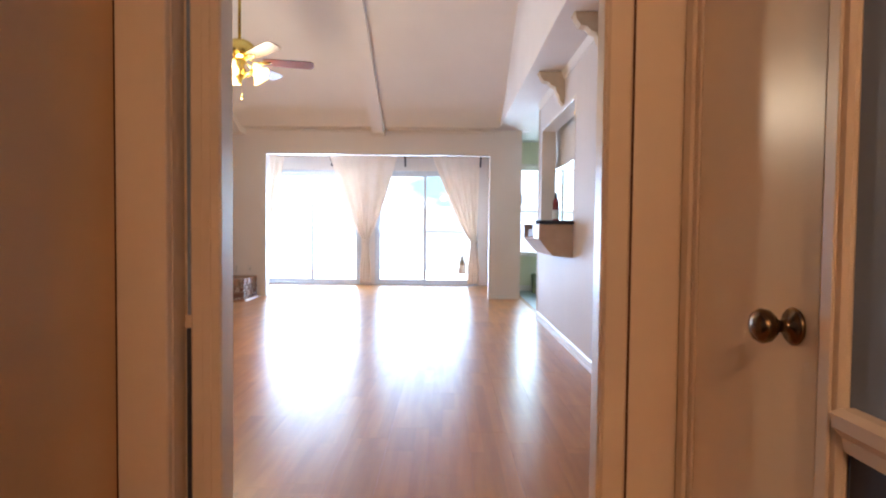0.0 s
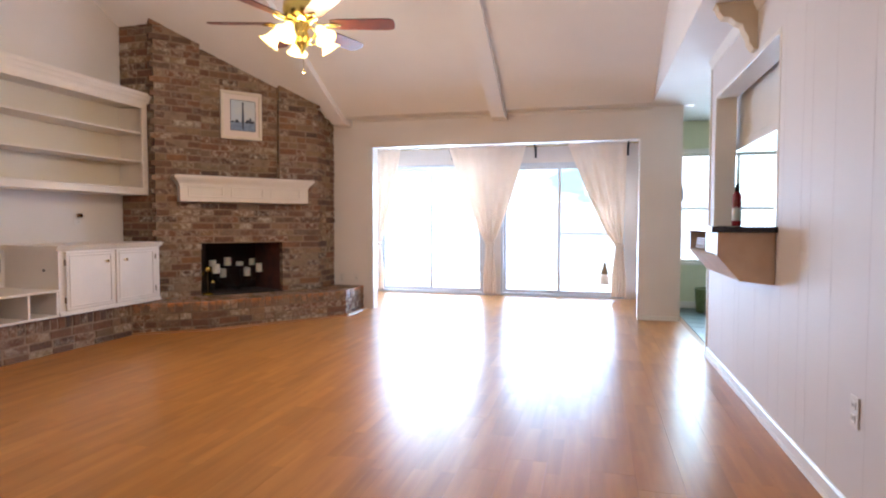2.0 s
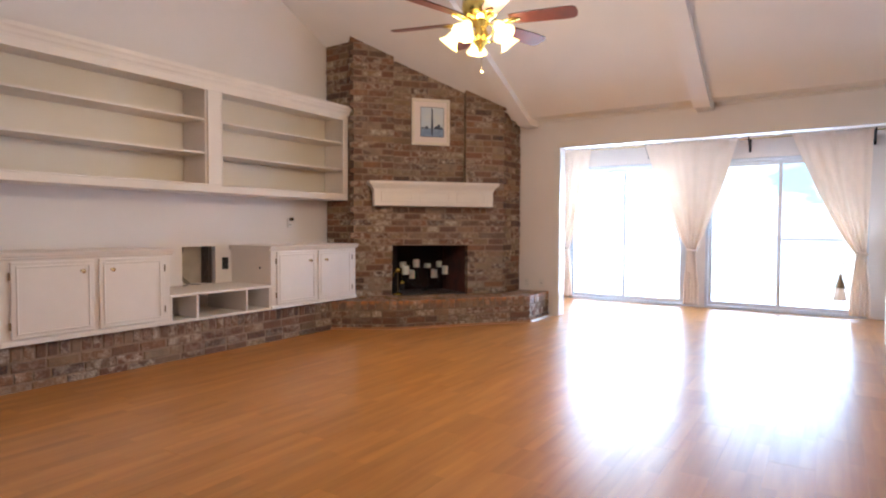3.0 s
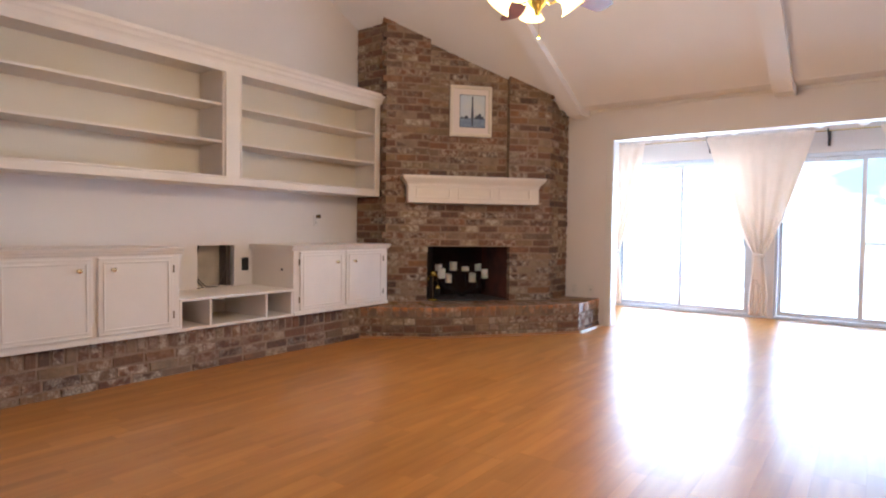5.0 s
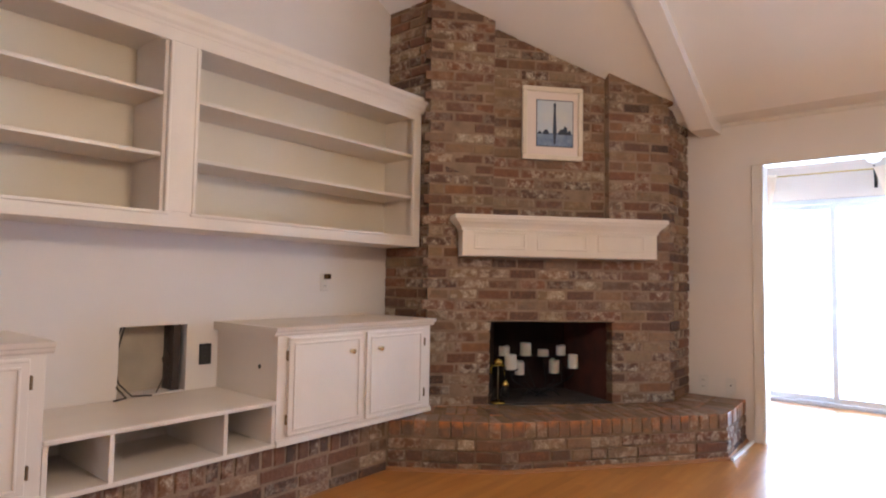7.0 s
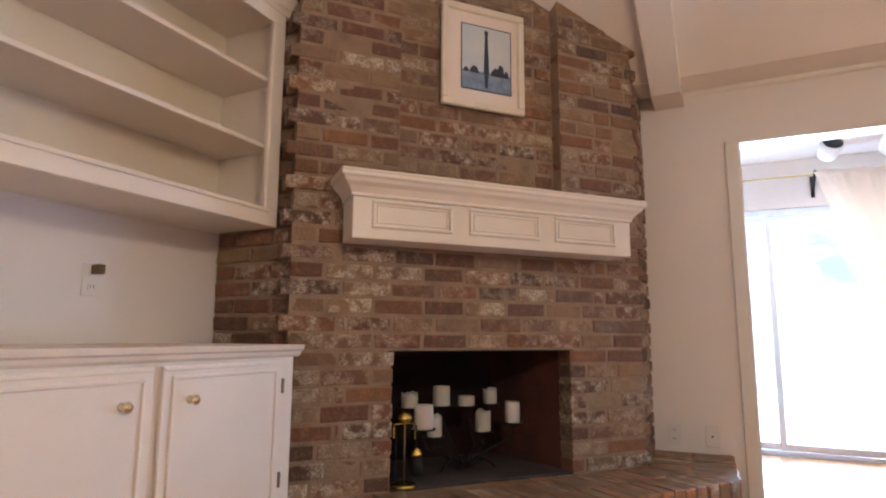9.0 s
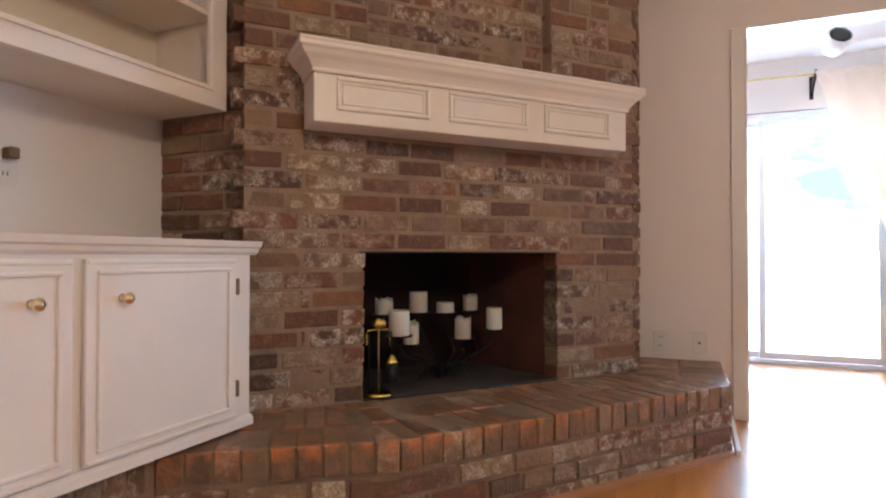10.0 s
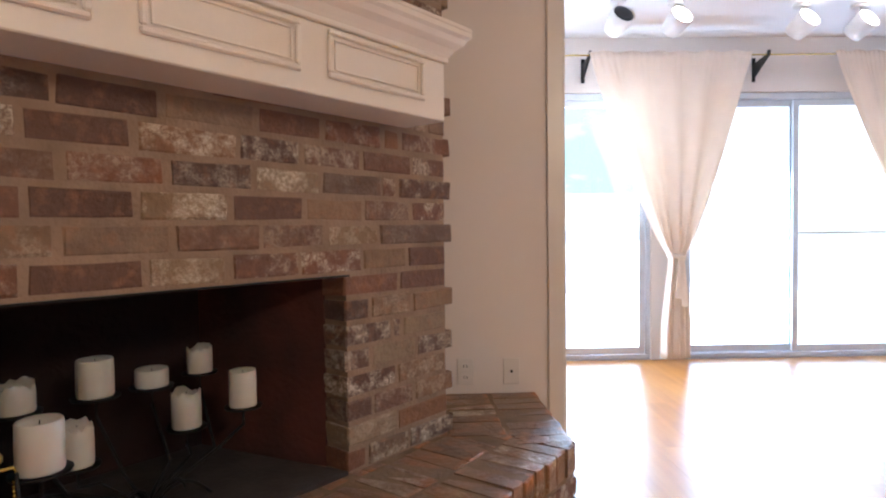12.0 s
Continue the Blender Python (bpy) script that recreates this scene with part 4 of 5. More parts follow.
casing_v(HX0 + 0.0, 1.95, HX0 + 0.02, 2.03)

# right hall door
rd = thing("door_2", "flat cream painted hall door, closed, with a worn bronze knob", "door", kind="structure")
part("leaf", box(HX1 - 0.002, 2.12, 0.01, HX1 + 0.035, 2.547, 2.035, 0.003), BRIGHTDOOR, rd)
k = lathe([(0.029, 0), (0.031, 0.004), (0.027, 0.008), (0.011, 0.012), (0.010, 0.028), (0.018, 0.034), (0.026, 0.043), (0.028, 0.054), (0.023, 0.063), (0.01, 0.068), (0.002, 0.068)], 24)
part("door_handle", k, OLDBRASS, rd, "worn bronze round knob", m=Matrix.Translation((HX1 - 0.002, 2.18, 0.863)) @ pose(0, 0, 0, 0, -90, 0))
part("latch", box(HX1 + 0.0, 2.1185, 0.84, HX1 + 0.03, 2.1198, 0.9), HINGE, rd)
# dark filler painted as the shade in this door's gap
structure("door_gap", box(HX1 + 0.004, 2.5475, 0, HX1 + 0.02, 2.5505, 2.05), GAPSHADE)
structure("door_jamb", box(HX1 - 0.004, 2.551, 0, HX1 + 0.14, 2.595, 2.06, 0.003), WARMTRIM)
structure("door_jamb", box(HX1 - 0.006, 2.098, 0, HX1 + 0.14, 2.116, 2.06, 0.003), WARMTRIM)
casing_v(HX1 - 0.016, 2.565, HX1 - 0.0045, 2.612)
casing_v(HX1 - 0.018, 2.045, HX1, 2.10)
structure("trim", box(HX1 - 0.024, 2.06, 0, HX1 - 0.0185, 2.085, 2.08, 0.002), WARMTRIM)

# ---- room trim ----


def baseboard(m, length, h=0.075):
    structure("baseboard", sweep([(0, 0), (-0.024, 0), (-0.022, 0.012), (-0.013, 0.018), (-0.012, h - 0.012), (-0.006, h), (0, h)], "x", 0, length), TRIM, "white painted baseboard with shoe moulding").matrix_world = m


baseboard(pose(XR, 7.985, 0, 0, 0, -90), 7.985 - YF - 0.01)
structure("wall_end_trim", box(XR - 0.012, 7.955, 0, XR + 0.15, 7.985, 2.44, 0.004), TRIM, "white corner strip at the end of the panelled wall")
baseboard(pose(2.0, YW, 0), 0.42, 0.05)
structure("trim", sweep([(YW - 0.001, 2.40), (YW - 0.008, 2.403), (YW - 0.014, 2.415), (YW - 0.018, 2.4285), (YW - 0.001, 2.4285)], "x", -1.548, 0.323), TRIM, "thin cornice strip")
structure("trim", sweep([(YW - 0.001, 2.40), (YW - 0.008, 2.403), (YW - 0.014, 2.415), (YW - 0.018, 2.4285), (YW - 0.001, 2.4285)], "x", 0.487, 2.10), TRIM)
structure("trim", sweep([(XR - 0.001, 2.37), (XR - 0.012, 2.375), (XR - 0.02, 2.40), (XR - 0.035, 2.436), (XR - 0.001, 2.436)], "y", YF, 7.95), TRIM, "cornice over the panelled wall")
structure("trim", box(-1.34, YW - 0.016, 0, -1.27, YW - 0.0005, 2.08, 0.004), TRIM, "flat casing beside the sunroom opening")
structure("door_jamb", box(-1.272, YW - 0.014, 0, -1.262, YW + T + 0.01, 2.08, 0.002), TRIM)
structure("door_jamb", box(1.982, YW - 0.004, 0, 1.992, YW + T + 0.01, 2.08, 0.002), TRIM)
structure("door_jamb", box(-1.27, YW - 0.004, 2.072, 1.99, YW + T + 0.01, 2.082, 0.002), TRIM)

# ---- ceiling fan ----
FAN = (-0.415, 6.28)
fan = thing("ceiling_fan", "brass ceiling fan with red-brown blades and a lit five-shade lamp cluster", "ceiling fan", pose(FAN[0], FAN[1], 2.335))
part("down_rod", tube([(0, 0, 0.25), (0, 0, 1.64)], 0.013, 10), BRASS, fan, "long brass down rod")
part("canopy", lathe([(0.03, 1.53), (0.06, 1.55), (0.075, 1.61), (0.07, 1.65)], 20), BRASS, fan)
part("motor", lathe([(0.02, 0.27), (0.06, 0.265), (0.09, 0.25), (0.12, 0.225), (0.125, 0.18), (0.115, 0.15), (0.10, 0.12), (0.07, 0.11), (0.055, 0.09)], 28), BRASS, fan, "polished brass motor housing")
part("lamp_stem", lathe([(0.05, 0.11), (0.06, 0.08), (0.035, 0.05), (0.05, 0.02), (0.06, -0.01), (0.045, -0.04), (0.02, -0.07), (0.012, -0.1), (0.004, -0.115)], 20), BRASS, fan, "turned brass lamp stem")
for k in range(6):
    a = radians(15 + 60 * k)
    m = pose(0, 0, 0.095, 0, 0, math.degrees(a))
    bm = bmesh.new()
    outline = [(0.19, -0.045), (0.25, -0.058), (0.53, -0.066), (0.59, -0.064), (0.615, -0.045), (0.622, 0.0), (0.615, 0.045), (0.59, 0.064), (0.53, 0.066), (0.25, 0.058), (0.19, 0.045)]
    prism(outline, -0.003, 0.004, bm)
    part("blade", bm, BLADE, fan, "dark red-brown wooden blade", m=m @ pose(0, 0, 0, -13, 0, 0))
    bm = tube([(0.09, 0, 0.01), (0.13, 0.0, -0.012), (0.17, 0.02, -0.014), (0.21, 0.022, -0.008), (0.26, 0.0, -0.006)], 0.006, 6)
    tube([(0.13, 0.0, -0.012), (0.17, -0.02, -0.014), (0.21, -0.022, -0.008), (0.26, 0.0, -0.006)], 0.006, 6, bm)
    part("blade_arm", bm, BRASS, fan, "scrolled brass blade arm", m=m)
for k in range(5):
    a = -90 + 72 * k
    m = pose(0, 0, 0.0, 0, 0, a)
    bm = tube([(0.03, 0, 0.0), (0.07, 0, -0.03), (0.11, 0, -0.01), (0.13, 0, 0.03), (0.15, 0, 0.045)], 0.006, 6)
    part("lamp_arm", bm, BRASS, fan, "curled brass lamp arm", m=m)
    bell = lathe([(0.022, 0.0), (0.03, -0.012), (0.038, -0.04), (0.045, -0.07), (0.06, -0.095), (0.072, -0.105), (0.068, -0.104), (0.056, -0.09), (0.04, -0.06), (0.02, -0.01)], 20)
    part("shade", bell, SHADE, fan, "lit frosted bell glass shade", m=m @ pose(0.155, 0, 0.045, 0, -38, 0))
    part("bulb", lathe([(0.006, -0.01), (0.02, -0.04), (0.024, -0.06), (0.012, -0.08), (0.003, -0.084)], 12), BULB, fan, m=m @ pose(0.155, 0, 0.045, 0, -38, 0))
part("pull_chain", tube([(0.02, -0.03, -0.05), (0.03, -0.035, -0.13), (0.03, -0.035, -0.22)], 0.0018, 6), BRASS, fan, "thin brass pull chain")
part("chain_fob", lathe([(0.003, -0.24), (0.007, -0.235), (0.008, -0.226), (0.003, -0.218)], 12, at=(0.03, -0.035, 0)), BRASS, fan)
lamp = new("fan_lamp", bpy.data.lights.new("fan_lamp", "POINT"))
lamp.data.energy, lamp.data.color, lamp.data.shadow_soft_size = 32, (1.0, 0.74, 0.44), 0.14
lamp.location = (FAN[0], FAN[1], 2.06)
# ---- sunroom things ----


def curtain(xa, xb, tie_x, name_label, seed):
    ob = thing("curtain", name_label, "curtain")
    rng = random.Random(seed)
    bm = bmesh.new()
    cols, rows, top, zt, y = 90, 46, 2.272, 0.80, 11.45
    ph = [rng.uniform(0, 6.28) for _ in range(4)]
    grid = []
    for r in range(rows + 1):
        z = top + (0.05 - top) * r / rows
        if z > zt:
            s = (z - zt) / (top - zt)
            k = s ** 0.8
            a, b = tie_x - 0.05 + (xa - tie_x + 0.05) * k, tie_x + 0.05 + (xb - tie_x - 0.05) * k
        else:
            s = min(1.0, (zt - z) / 0.5)
            a, b = tie_x - 0.05 - 0.055 * s, tie_x + 0.05 + 0.055 * s
        amp = 0.014 + 0.03 * (1 - abs(z - zt) / 1.4 if z > zt else 0.9)
        line = []
        for c in range(cols + 1):
            t = c / cols
            fold = math.sin(t * 30 + ph[0] + 0.5 * math.sin(z * 2 + ph[1])) * 0.6 + math.sin(t * 13 + ph[2] + z * 0.6) * 0.5
            gather = math.sin(t * 150 + ph[3]) * 0.004 * max(0, (z - 2.0) * 4)
            sleeve = min(1.0, max(0.0, (z - 2.15) / 0.08))
            line.append(bm.verts.new((a + (b - a) * t, y - 0.014 * sleeve + amp * fold * (1 - 0.8 * sleeve) + gather, z + 0.006 * math.sin(t * 40 + ph[3]) * (r == 0))))
        grid.append(line)
    for p, q in zip(grid, grid[1:]):
        for c in range(cols):
            bm.faces.new((p[c], p[c + 1], q[c + 1], q[c])).smooth = True
    cl = part("panel", bm, CURTAIN, ob, "sheer peach linen panel with rod pocket")
    md = cl.modifiers.new("thickness", "SOLIDIFY")
    md.thickness = 0.0015
    tie = lathe([(0.064, -0.018), (0.07, -0.01), (0.07, 0.01), (0.064, 0.018)], 20)
    tie.transform(Matrix.Translation((tie_x, y, zt)) @ pose(0, 0, 0, 8, 14, 0) @ Matrix.Diagonal((1, 0.85, 1, 1)))
    part("tieback", tie, CURTAIN, ob, "knotted cloth tieback")
    bm = bmesh.new()
    for dx, dz in ((-0.02, -0.3), (0.025, -0.36)):
        sweep([(tie_x + dx * 0.3 - 0.012, zt - 0.01), (tie_x + dx * 0.3 + 0.012, zt - 0.01), (tie_x + dx + 0.026, zt + dz), (tie_x + dx - 0.022, zt + dz)], "y", y - 0.078, y - 0.07, bm)
    part("tie_tail", bm, CURTAIN, ob)
    return ob


curtain(-0.69, 0.50, -0.05, "sheer peach curtain tied in the middle, between the patio doors", 3)
curtain(1.10, 1.93, 1.84, "sheer peach curtain tied back beside the sunroom wall", 5)
curtain(-2.05, -1.46, -1.86, "sheer peach curtain tied back beside the patio door", 8)
tas = thing("curtain_tassel", "cream cord tassel with a dark cap hanging beside the tied curtain", "tassel", pose(1.64, 11.36, 0))
part("cord", tube([(0.0, 0, 0.52), (0.005, 0.01, 0.66), (0.16, 0.04, 0.80)], 0.006, 8), CURTAIN, tas, "twisted cream cord")
part("cap", lathe([(0.012, 0.55), (0.02, 0.52), (0.022, 0.49), (0.04, 0.44), (0.05, 0.40), (0.05, 0.385)], 18), HINGE, tas, "dark tassel cap")
part("skirt", lathe([(0.048, 0.385), (0.056, 0.33), (0.066, 0.24), (0.05, 0.235)], 22), CURTAIN, tas, "cream fringed skirt")
rod = thing("curtain_rod", "thin brass curtain rod across the sunroom", "curtain rod")
part("rod", tube([(-2.1, 11.45, 2.255), (0, 11.45, 2.247), (2.08, 11.45, 2.255)], 0.006, 8), BRASS, rod)
for x in (-0.68, 0.62, 1.95):
    ob = thing("rod_bracket", "dark iron curtain rod bracket on the wall", "bracket", pose(x, 11.648, 2.16), group="curtain rod brackets")
    part("plate", box(-0.014, -0.008, -0.06, 0.014, 0.0, 0.12, 0.003), BLACK, ob)
    part("arm", sweep([(-0.008, -0.03), (-0.21, 0.085), (-0.215, 0.12), (-0.195, 0.12), (-0.185, 0.098), (-0.008, 0.07)], "x", -0.008, 0.008), BLACK, ob)


def spotlight(x, y, lit):
    ob = thing("ceiling_spotlight", "white ceiling spotlight can, switched on" if lit else "white ceiling spotlight can with a dark unlit lens", "spotlight", pose(x, y, 2.44), group="sunroom spotlights")
    part("mount", lathe([(0.045, -0.02), (0.05, -0.018), (0.05, 0.0)], 20), PLATE, ob)
    part("stem", tube([(0, 0, -0.018), (0, 0, -0.1)], 0.008, 8), PLATE, ob)
    m = pose(0, 0, -0.14, 62, 0, 14) @ Matrix.Diagonal((1.25, 1.25, 1.25, 1))
    part("can", lathe([(0.03, -0.06), (0.05, -0.05), (0.056, 0.0), (0.06, 0.06), (0.056, 0.062), (0.05, 0.055)], 22), PLATE, ob, m=m)
    part("lens", lathe([(0.054, 0.058), (0.03, 0.064), (0.004, 0.066)], 22), SPOTW if lit else DARKSLOT, ob, m=m)


for x, y, lit in ((-0.645, 10.93, False), (-0.27, 10.95, True), (0.57, 11.0, True), (0.97, 11.02, True)):
    spotlight(x, y, lit)

# ---- hatch, bar and kitchen side ----
structure("hatch_trim", box(XR - 0.004, 6.10, 1.09, XR + 0.15, 6.132, 2.13, 0.003), TRIM)
structure("hatch_trim", box(XR - 0.004, 7.778, 1.09, XR + 0.15, 7.80, 2.13, 0.003), TRIM)
structure("hatch_trim", box(XR - 0.004, 6.132, 2.098, XR + 0.15, 7.778, 2.13, 0.003), TRIM)
bar = thing("breakfast_bar", "wall-hung bar with a black top, tan panels and a cubbyhole", "bar counter")
part("counter_top", box(2.10, 6.08, 1.058, 2.66, 7.06, 1.09, 0.004), BLACKSTONE, bar, "glossy black counter slab")
part("counter_sill", box(2.40, 7.0605, 1.058, 2.66, 7.775, 1.09, 0.004), BLACKSTONE, bar, "glossy black counter slab")
BXO = 2.135
part("end_panel", sweep([(BXO, 1.057), (BXO, 0.93), (2.25, 0.795), (2.40, 0.78), (2.418, 0.78), (2.418, 1.057)], "y", 6.11, 6.135), BAR, bar, "tan painted chamfered end panel")
part("end_panel", sweep([(BXO, 1.057), (BXO, 0.93), (2.25, 0.795), (2.418, 0.78), (2.418, 1.057)], "y", 7.03, 7.05), BAR, bar)
part("slope_panel", sweep([(BXO, 0.93), (2.25, 0.795), (2.26, 0.805), (BXO + 0.012, 0.94)], "y", 6.136, 7.029), BAR, bar)
part("front_panel", box(BXO, 6.136, 0.94, BXO + 0.015, 6.45, 1.057), BAR, bar)
part("cubby_divider", box(BXO, 6.45, 0.94, 2.35, 6.465, 1.057), BAR, bar)
part("cubby_back", box(2.35, 6.136, 0.8, 2.36, 7.029, 1.057), DARKSLOT, bar)
for i, (dz, w) in enumerate(((0.0, 0.21), (0.018, 0.2), (0.034, 0.19), (0.05, 0.17))):
    mg = thing("magazine", "worn magazine lying in the bar cubbyhole", "magazine", pose(2.142 + 0.006 * i, 6.55 + 0.03 * i, 0.951 + dz), group="magazines in the bar")
    part("pages", box(0, 0, 0, w, 0.29, 0.013, 0.002), PAPER, mg)
ext = thing("fire_extinguisher", "small red fire extinguisher standing on the black counter", "fire extinguisher", pose(2.545, 7.6, 1.09))
part("cylinder", lathe([(0.027, 0), (0.032, 0.006), (0.033, 0.02), (0.033, 0.22), (0.029, 0.242), (0.018, 0.256), (0.014, 0.264)], 22), RED, ext, "glossy red cylinder")
part("label", lathe([(0.0334, 0.04), (0.0338, 0.042), (0.0338, 0.135), (0.0334, 0.137)], 22), LABELW, ext, "pale printed label")
part("valve", lathe([(0.014, 0.262), (0.016, 0.27), (0.014, 0.29), (0.006, 0.295)], 12), BLACK, ext)
bm = box(-0.012, -0.05, 0.29, 0.012, 0.045, 0.298, 0.002)
box(-0.01, -0.055, 0.312, 0.01, 0.03, 0.318, 0.002, bm)
box(-0.008, -0.01, 0.298, 0.008, 0.005, 0.312, 0.002, bm)
part("handle", bm, BLACK, ext)
part("hose", tube([(0.0, 0.02, 0.28), (0.0, 0.055, 0.25), (0.0, 0.055, 0.14)], 0.006, 8), BLACK, ext)
kc = thing("kitchen_wall_cabinet", "white kitchen wall cabinet hung above the hatch", "cabinet")
part("body", box(2.62, 6.12, 1.72, 2.95, 8.2, 2.438, 0.003), TRIM, kc)
part("light_rail", box(2.60, 6.12, 1.70, 2.62, 8.2, 1.76, 0.003), TRIM, kc)


def corbel(y):
    ob = thing("corbel", "cream scrolled wooden corbel under the soffit", "corbel", pose(XR - 0.001, y, 2.435), group="wall corbels")
    prof = [(0, 0), (0, -0.29), (-0.02, -0.285), (-0.045, -0.25), (-0.05, -0.215), (-0.075, -0.17), (-0.085, -0.135), (-0.12, -0.12), (-0.15, -0.09), (-0.19, -0.085), (-0.215, -0.05), (-0.225, -0.02), (-0.225, 0)]
    bm = sweep(prof[::-1], "y", -0.045, 0.045)
    bmesh.ops.bevel(bm, geom=[e for e in bm.edges if abs(e.verts[0].co.y - e.verts[1].co.y) < 1e-5], offset=0.003, segments=1, affect="EDGES")
    part("corbel_body", bm, CORBEL, ob)
    part("cap", box(-0.235, -0.055, -0.012, 0, 0.055, -0.0005, 0.003), CORBEL, ob)


corbel(6.62)
corbel(5.16)

# dining side
bm = box(2.24, 10.9, -0.1, 2.52, 11.0, 2.44)
box(4.02, 10.9, -0.1, 6.2, 11.0, 2.44, bm=bm)
box(2.52, 10.9, -0.1, 4.02, 11.0, 0.6, bm=bm)
box(2.52, 10.9, 2.02, 4.02, 11.0, 2.44, bm=bm)
structure("dining_wall_north", bm, GREEN, "pale green dining wall with a wide window")
structure("dining_wall_east", box(6.06, 3.2, -0.1, 6.2, 10.9, 2.44), GREEN)
structure("dining_wall_south", box(XR + 0.14, 3.2, -0.1, 6.06, 3.32, 2.44), GREEN)
structure("baseboard", box(2.38, 10.886, 0, 6.06, 10.899, 0.09, 0.003), TRIM)
win = thing("window_1", "white framed dining window with raised slatted blind", "window", pose(2.52, 10.9, 0.6), kind="structure")
bm = box(0, 0.02, 0, 1.5, 0.08, 0.04)
box(0, 0.02, 1.38, 1.5, 0.08, 1.42, bm=bm)
for x in (0, 0.73, 1.46):
    box(x, 0.02, 0.04, x + 0.04, 0.08, 1.38, bm=bm)
box(0.04, 0.03, 0.69, 0.73, 0.07, 0.72, bm=bm)
box(0.77, 0.03, 0.69, 1.46, 0.07, 0.72, bm=bm)
part("window_frame", bm, TRIM, win)
for q in range(9):
    part("blind_slat", box(0.03, -0.012, 1.36 - 0.022 * q, 1.47, 0.012, 1.363 - 0.022 * q), TRIM, win, "white blind slat")
part("window_sill", box(-0.03, -0.05, -0.03, 1.53, 0.018, 0.0, 0.003), TRIM, win)
part("window_casing", box(-0.05, -0.014, 1.42, 1.55, -0.001, 1.48, 0.003), TRIM, win)
for x in (0.04, 0.77):
    g = part("pane", box(x, 0.045, 0.04, x + 0.69, 0.05, 1.38), GLASS, win)
    g.visible_shadow = False
bk = thing("waste_basket", "olive green woven basket on the tiled floor", "basket", pose(2.86, 10.55, 0))
part("basket_body", lathe([(0.11, 0.0), (0.12, 0.01), (0.14, 0.28), (0.148, 0.3), (0.14, 0.305), (0.132, 0.28), (0.112, 0.02), (0.01, 0.015)], 24), BASKET, bk)
th = thing("wall_phone", "small black wall phone at the end of the wall", "phone", pose(XR + 0.021, 9.84, 1.36))
part("phone_body", box(-0.0, -0.045, 0, 0.014, 0.03, 0.17, 0.004), BLACK, th)
part("phone_cradle", box(0.014, -0.03, 0.02, 0.022, 0.015, 0.15, 0.004), BLACK, th)

# ---- plates and outlets ----


def outlet(m, label, dark=False, duplex=True):
    ob = thing("wall_outlet", label, "outlet", m)
    part("plate", box(-0.036, -0.006, -0.058, 0.036, -0.0005, 0.058, 0.003), DARKSLOT if dark else PLATE, ob)
    if duplex:
        for z in (-0.024, 0.024):
            part("socket", box(-0.016, -0.0085, z - 0.014, 0.016, -0.006, z + 0.014, 0.003), DARKSLOT if dark else PLATE, ob)
            part("slot", box(-0.008, -0.009, z - 0.006, -0.005, -0.0084, z + 0.006), DARKSLOT, ob)
            part("slot", box(0.005, -0.009, z - 0.006, 0.008, -0.0084, z + 0.006), DARKSLOT, ob)
    else:
        part("jack", lathe([(0.006, 0), (0.006, 0.006), (0.003, 0.008)], 10), DARKSLOT, ob, m=pose(0, -0.006, 0, 90, 0, 0))
    return ob


outlet(pose(-1.70, YW, 0.395), "white duplex wall outlet above the brick hearth")
outlet(pose(-1.50, YW, 0.395), "white cable jack plate above the brick hearth", duplex=False)
outlet(pose(XR, 5.095, 0.42, 0, 0, -90), "white duplex outlet low on the panelled wall")
pl = outlet(pose(XL, 7.375, 1.14, 0, 0, 90), "white wall outlet with a bronze plug adapter")
part("plug_adapter", box(-0.012, -0.05, 0.02, 0.02, -0.009, 0.055, 0.004), OLDBRASS, pl, "bronze plug adapter")
outlet(pose(XL, 6.547, 0.732, 0, 0, 90), "black wall outlet beside the cable cut-out", dark=True)
structure("cavity_back", box(XL - T - 0.02, HY0 - 0.05, HZ0 - 0.05, XL - T - 0.001, HY1 + 0.05, HZ1 + 0.05), CAVITY, "raw back of the wall cavity")
structure("cavity_stud", box(XL - T, HY1 - 0.06, HZ0, XL - 0.03, HY1 - 0.02, HZ1), WIRE, "dark stud inside the cut-out")
cab = thing("loose_cables", "dark loose cables hanging in the wall cut-out", "cables")
for i, pts in enumerate([
        [(XL - 0.05, 6.12, 0.90), (XL - 0.05, 6.09, 0.82), (XL - 0.03, 6.08, 0.72), (XL - 0.01, 6.10, 0.62), (XL + 0.03, 6.15, 0.556), (XL + 0.05, 6.24, 0.552)],
        [(XL - 0.06, 6.14, 0.91), (XL - 0.05, 6.11, 0.8), (XL - 0.03, 6.075, 0.68), (XL + 0.0, 6.09, 0.6), (XL + 0.04, 6.12, 0.553), (XL + 0.07, 6.05, 0.552)],
        [(XL - 0.05, 6.34, 0.9), (XL - 0.05, 6.36, 0.8), (XL - 0.04, 6.33, 0.72), (XL - 0.05, 6.37, 0.62), (XL - 0.04, 6.36, 0.57)],
        [(XL - 0.04, 6.38, 0.9), (XL - 0.05, 6.34, 0.82), (XL - 0.04, 6.38, 0.7), (XL - 0.04, 6.33, 0.6), (XL + 0.01, 6.28, 0.556)]]):
    part("cable", tube(pts, 0.0045, 6), WIRE, cab)

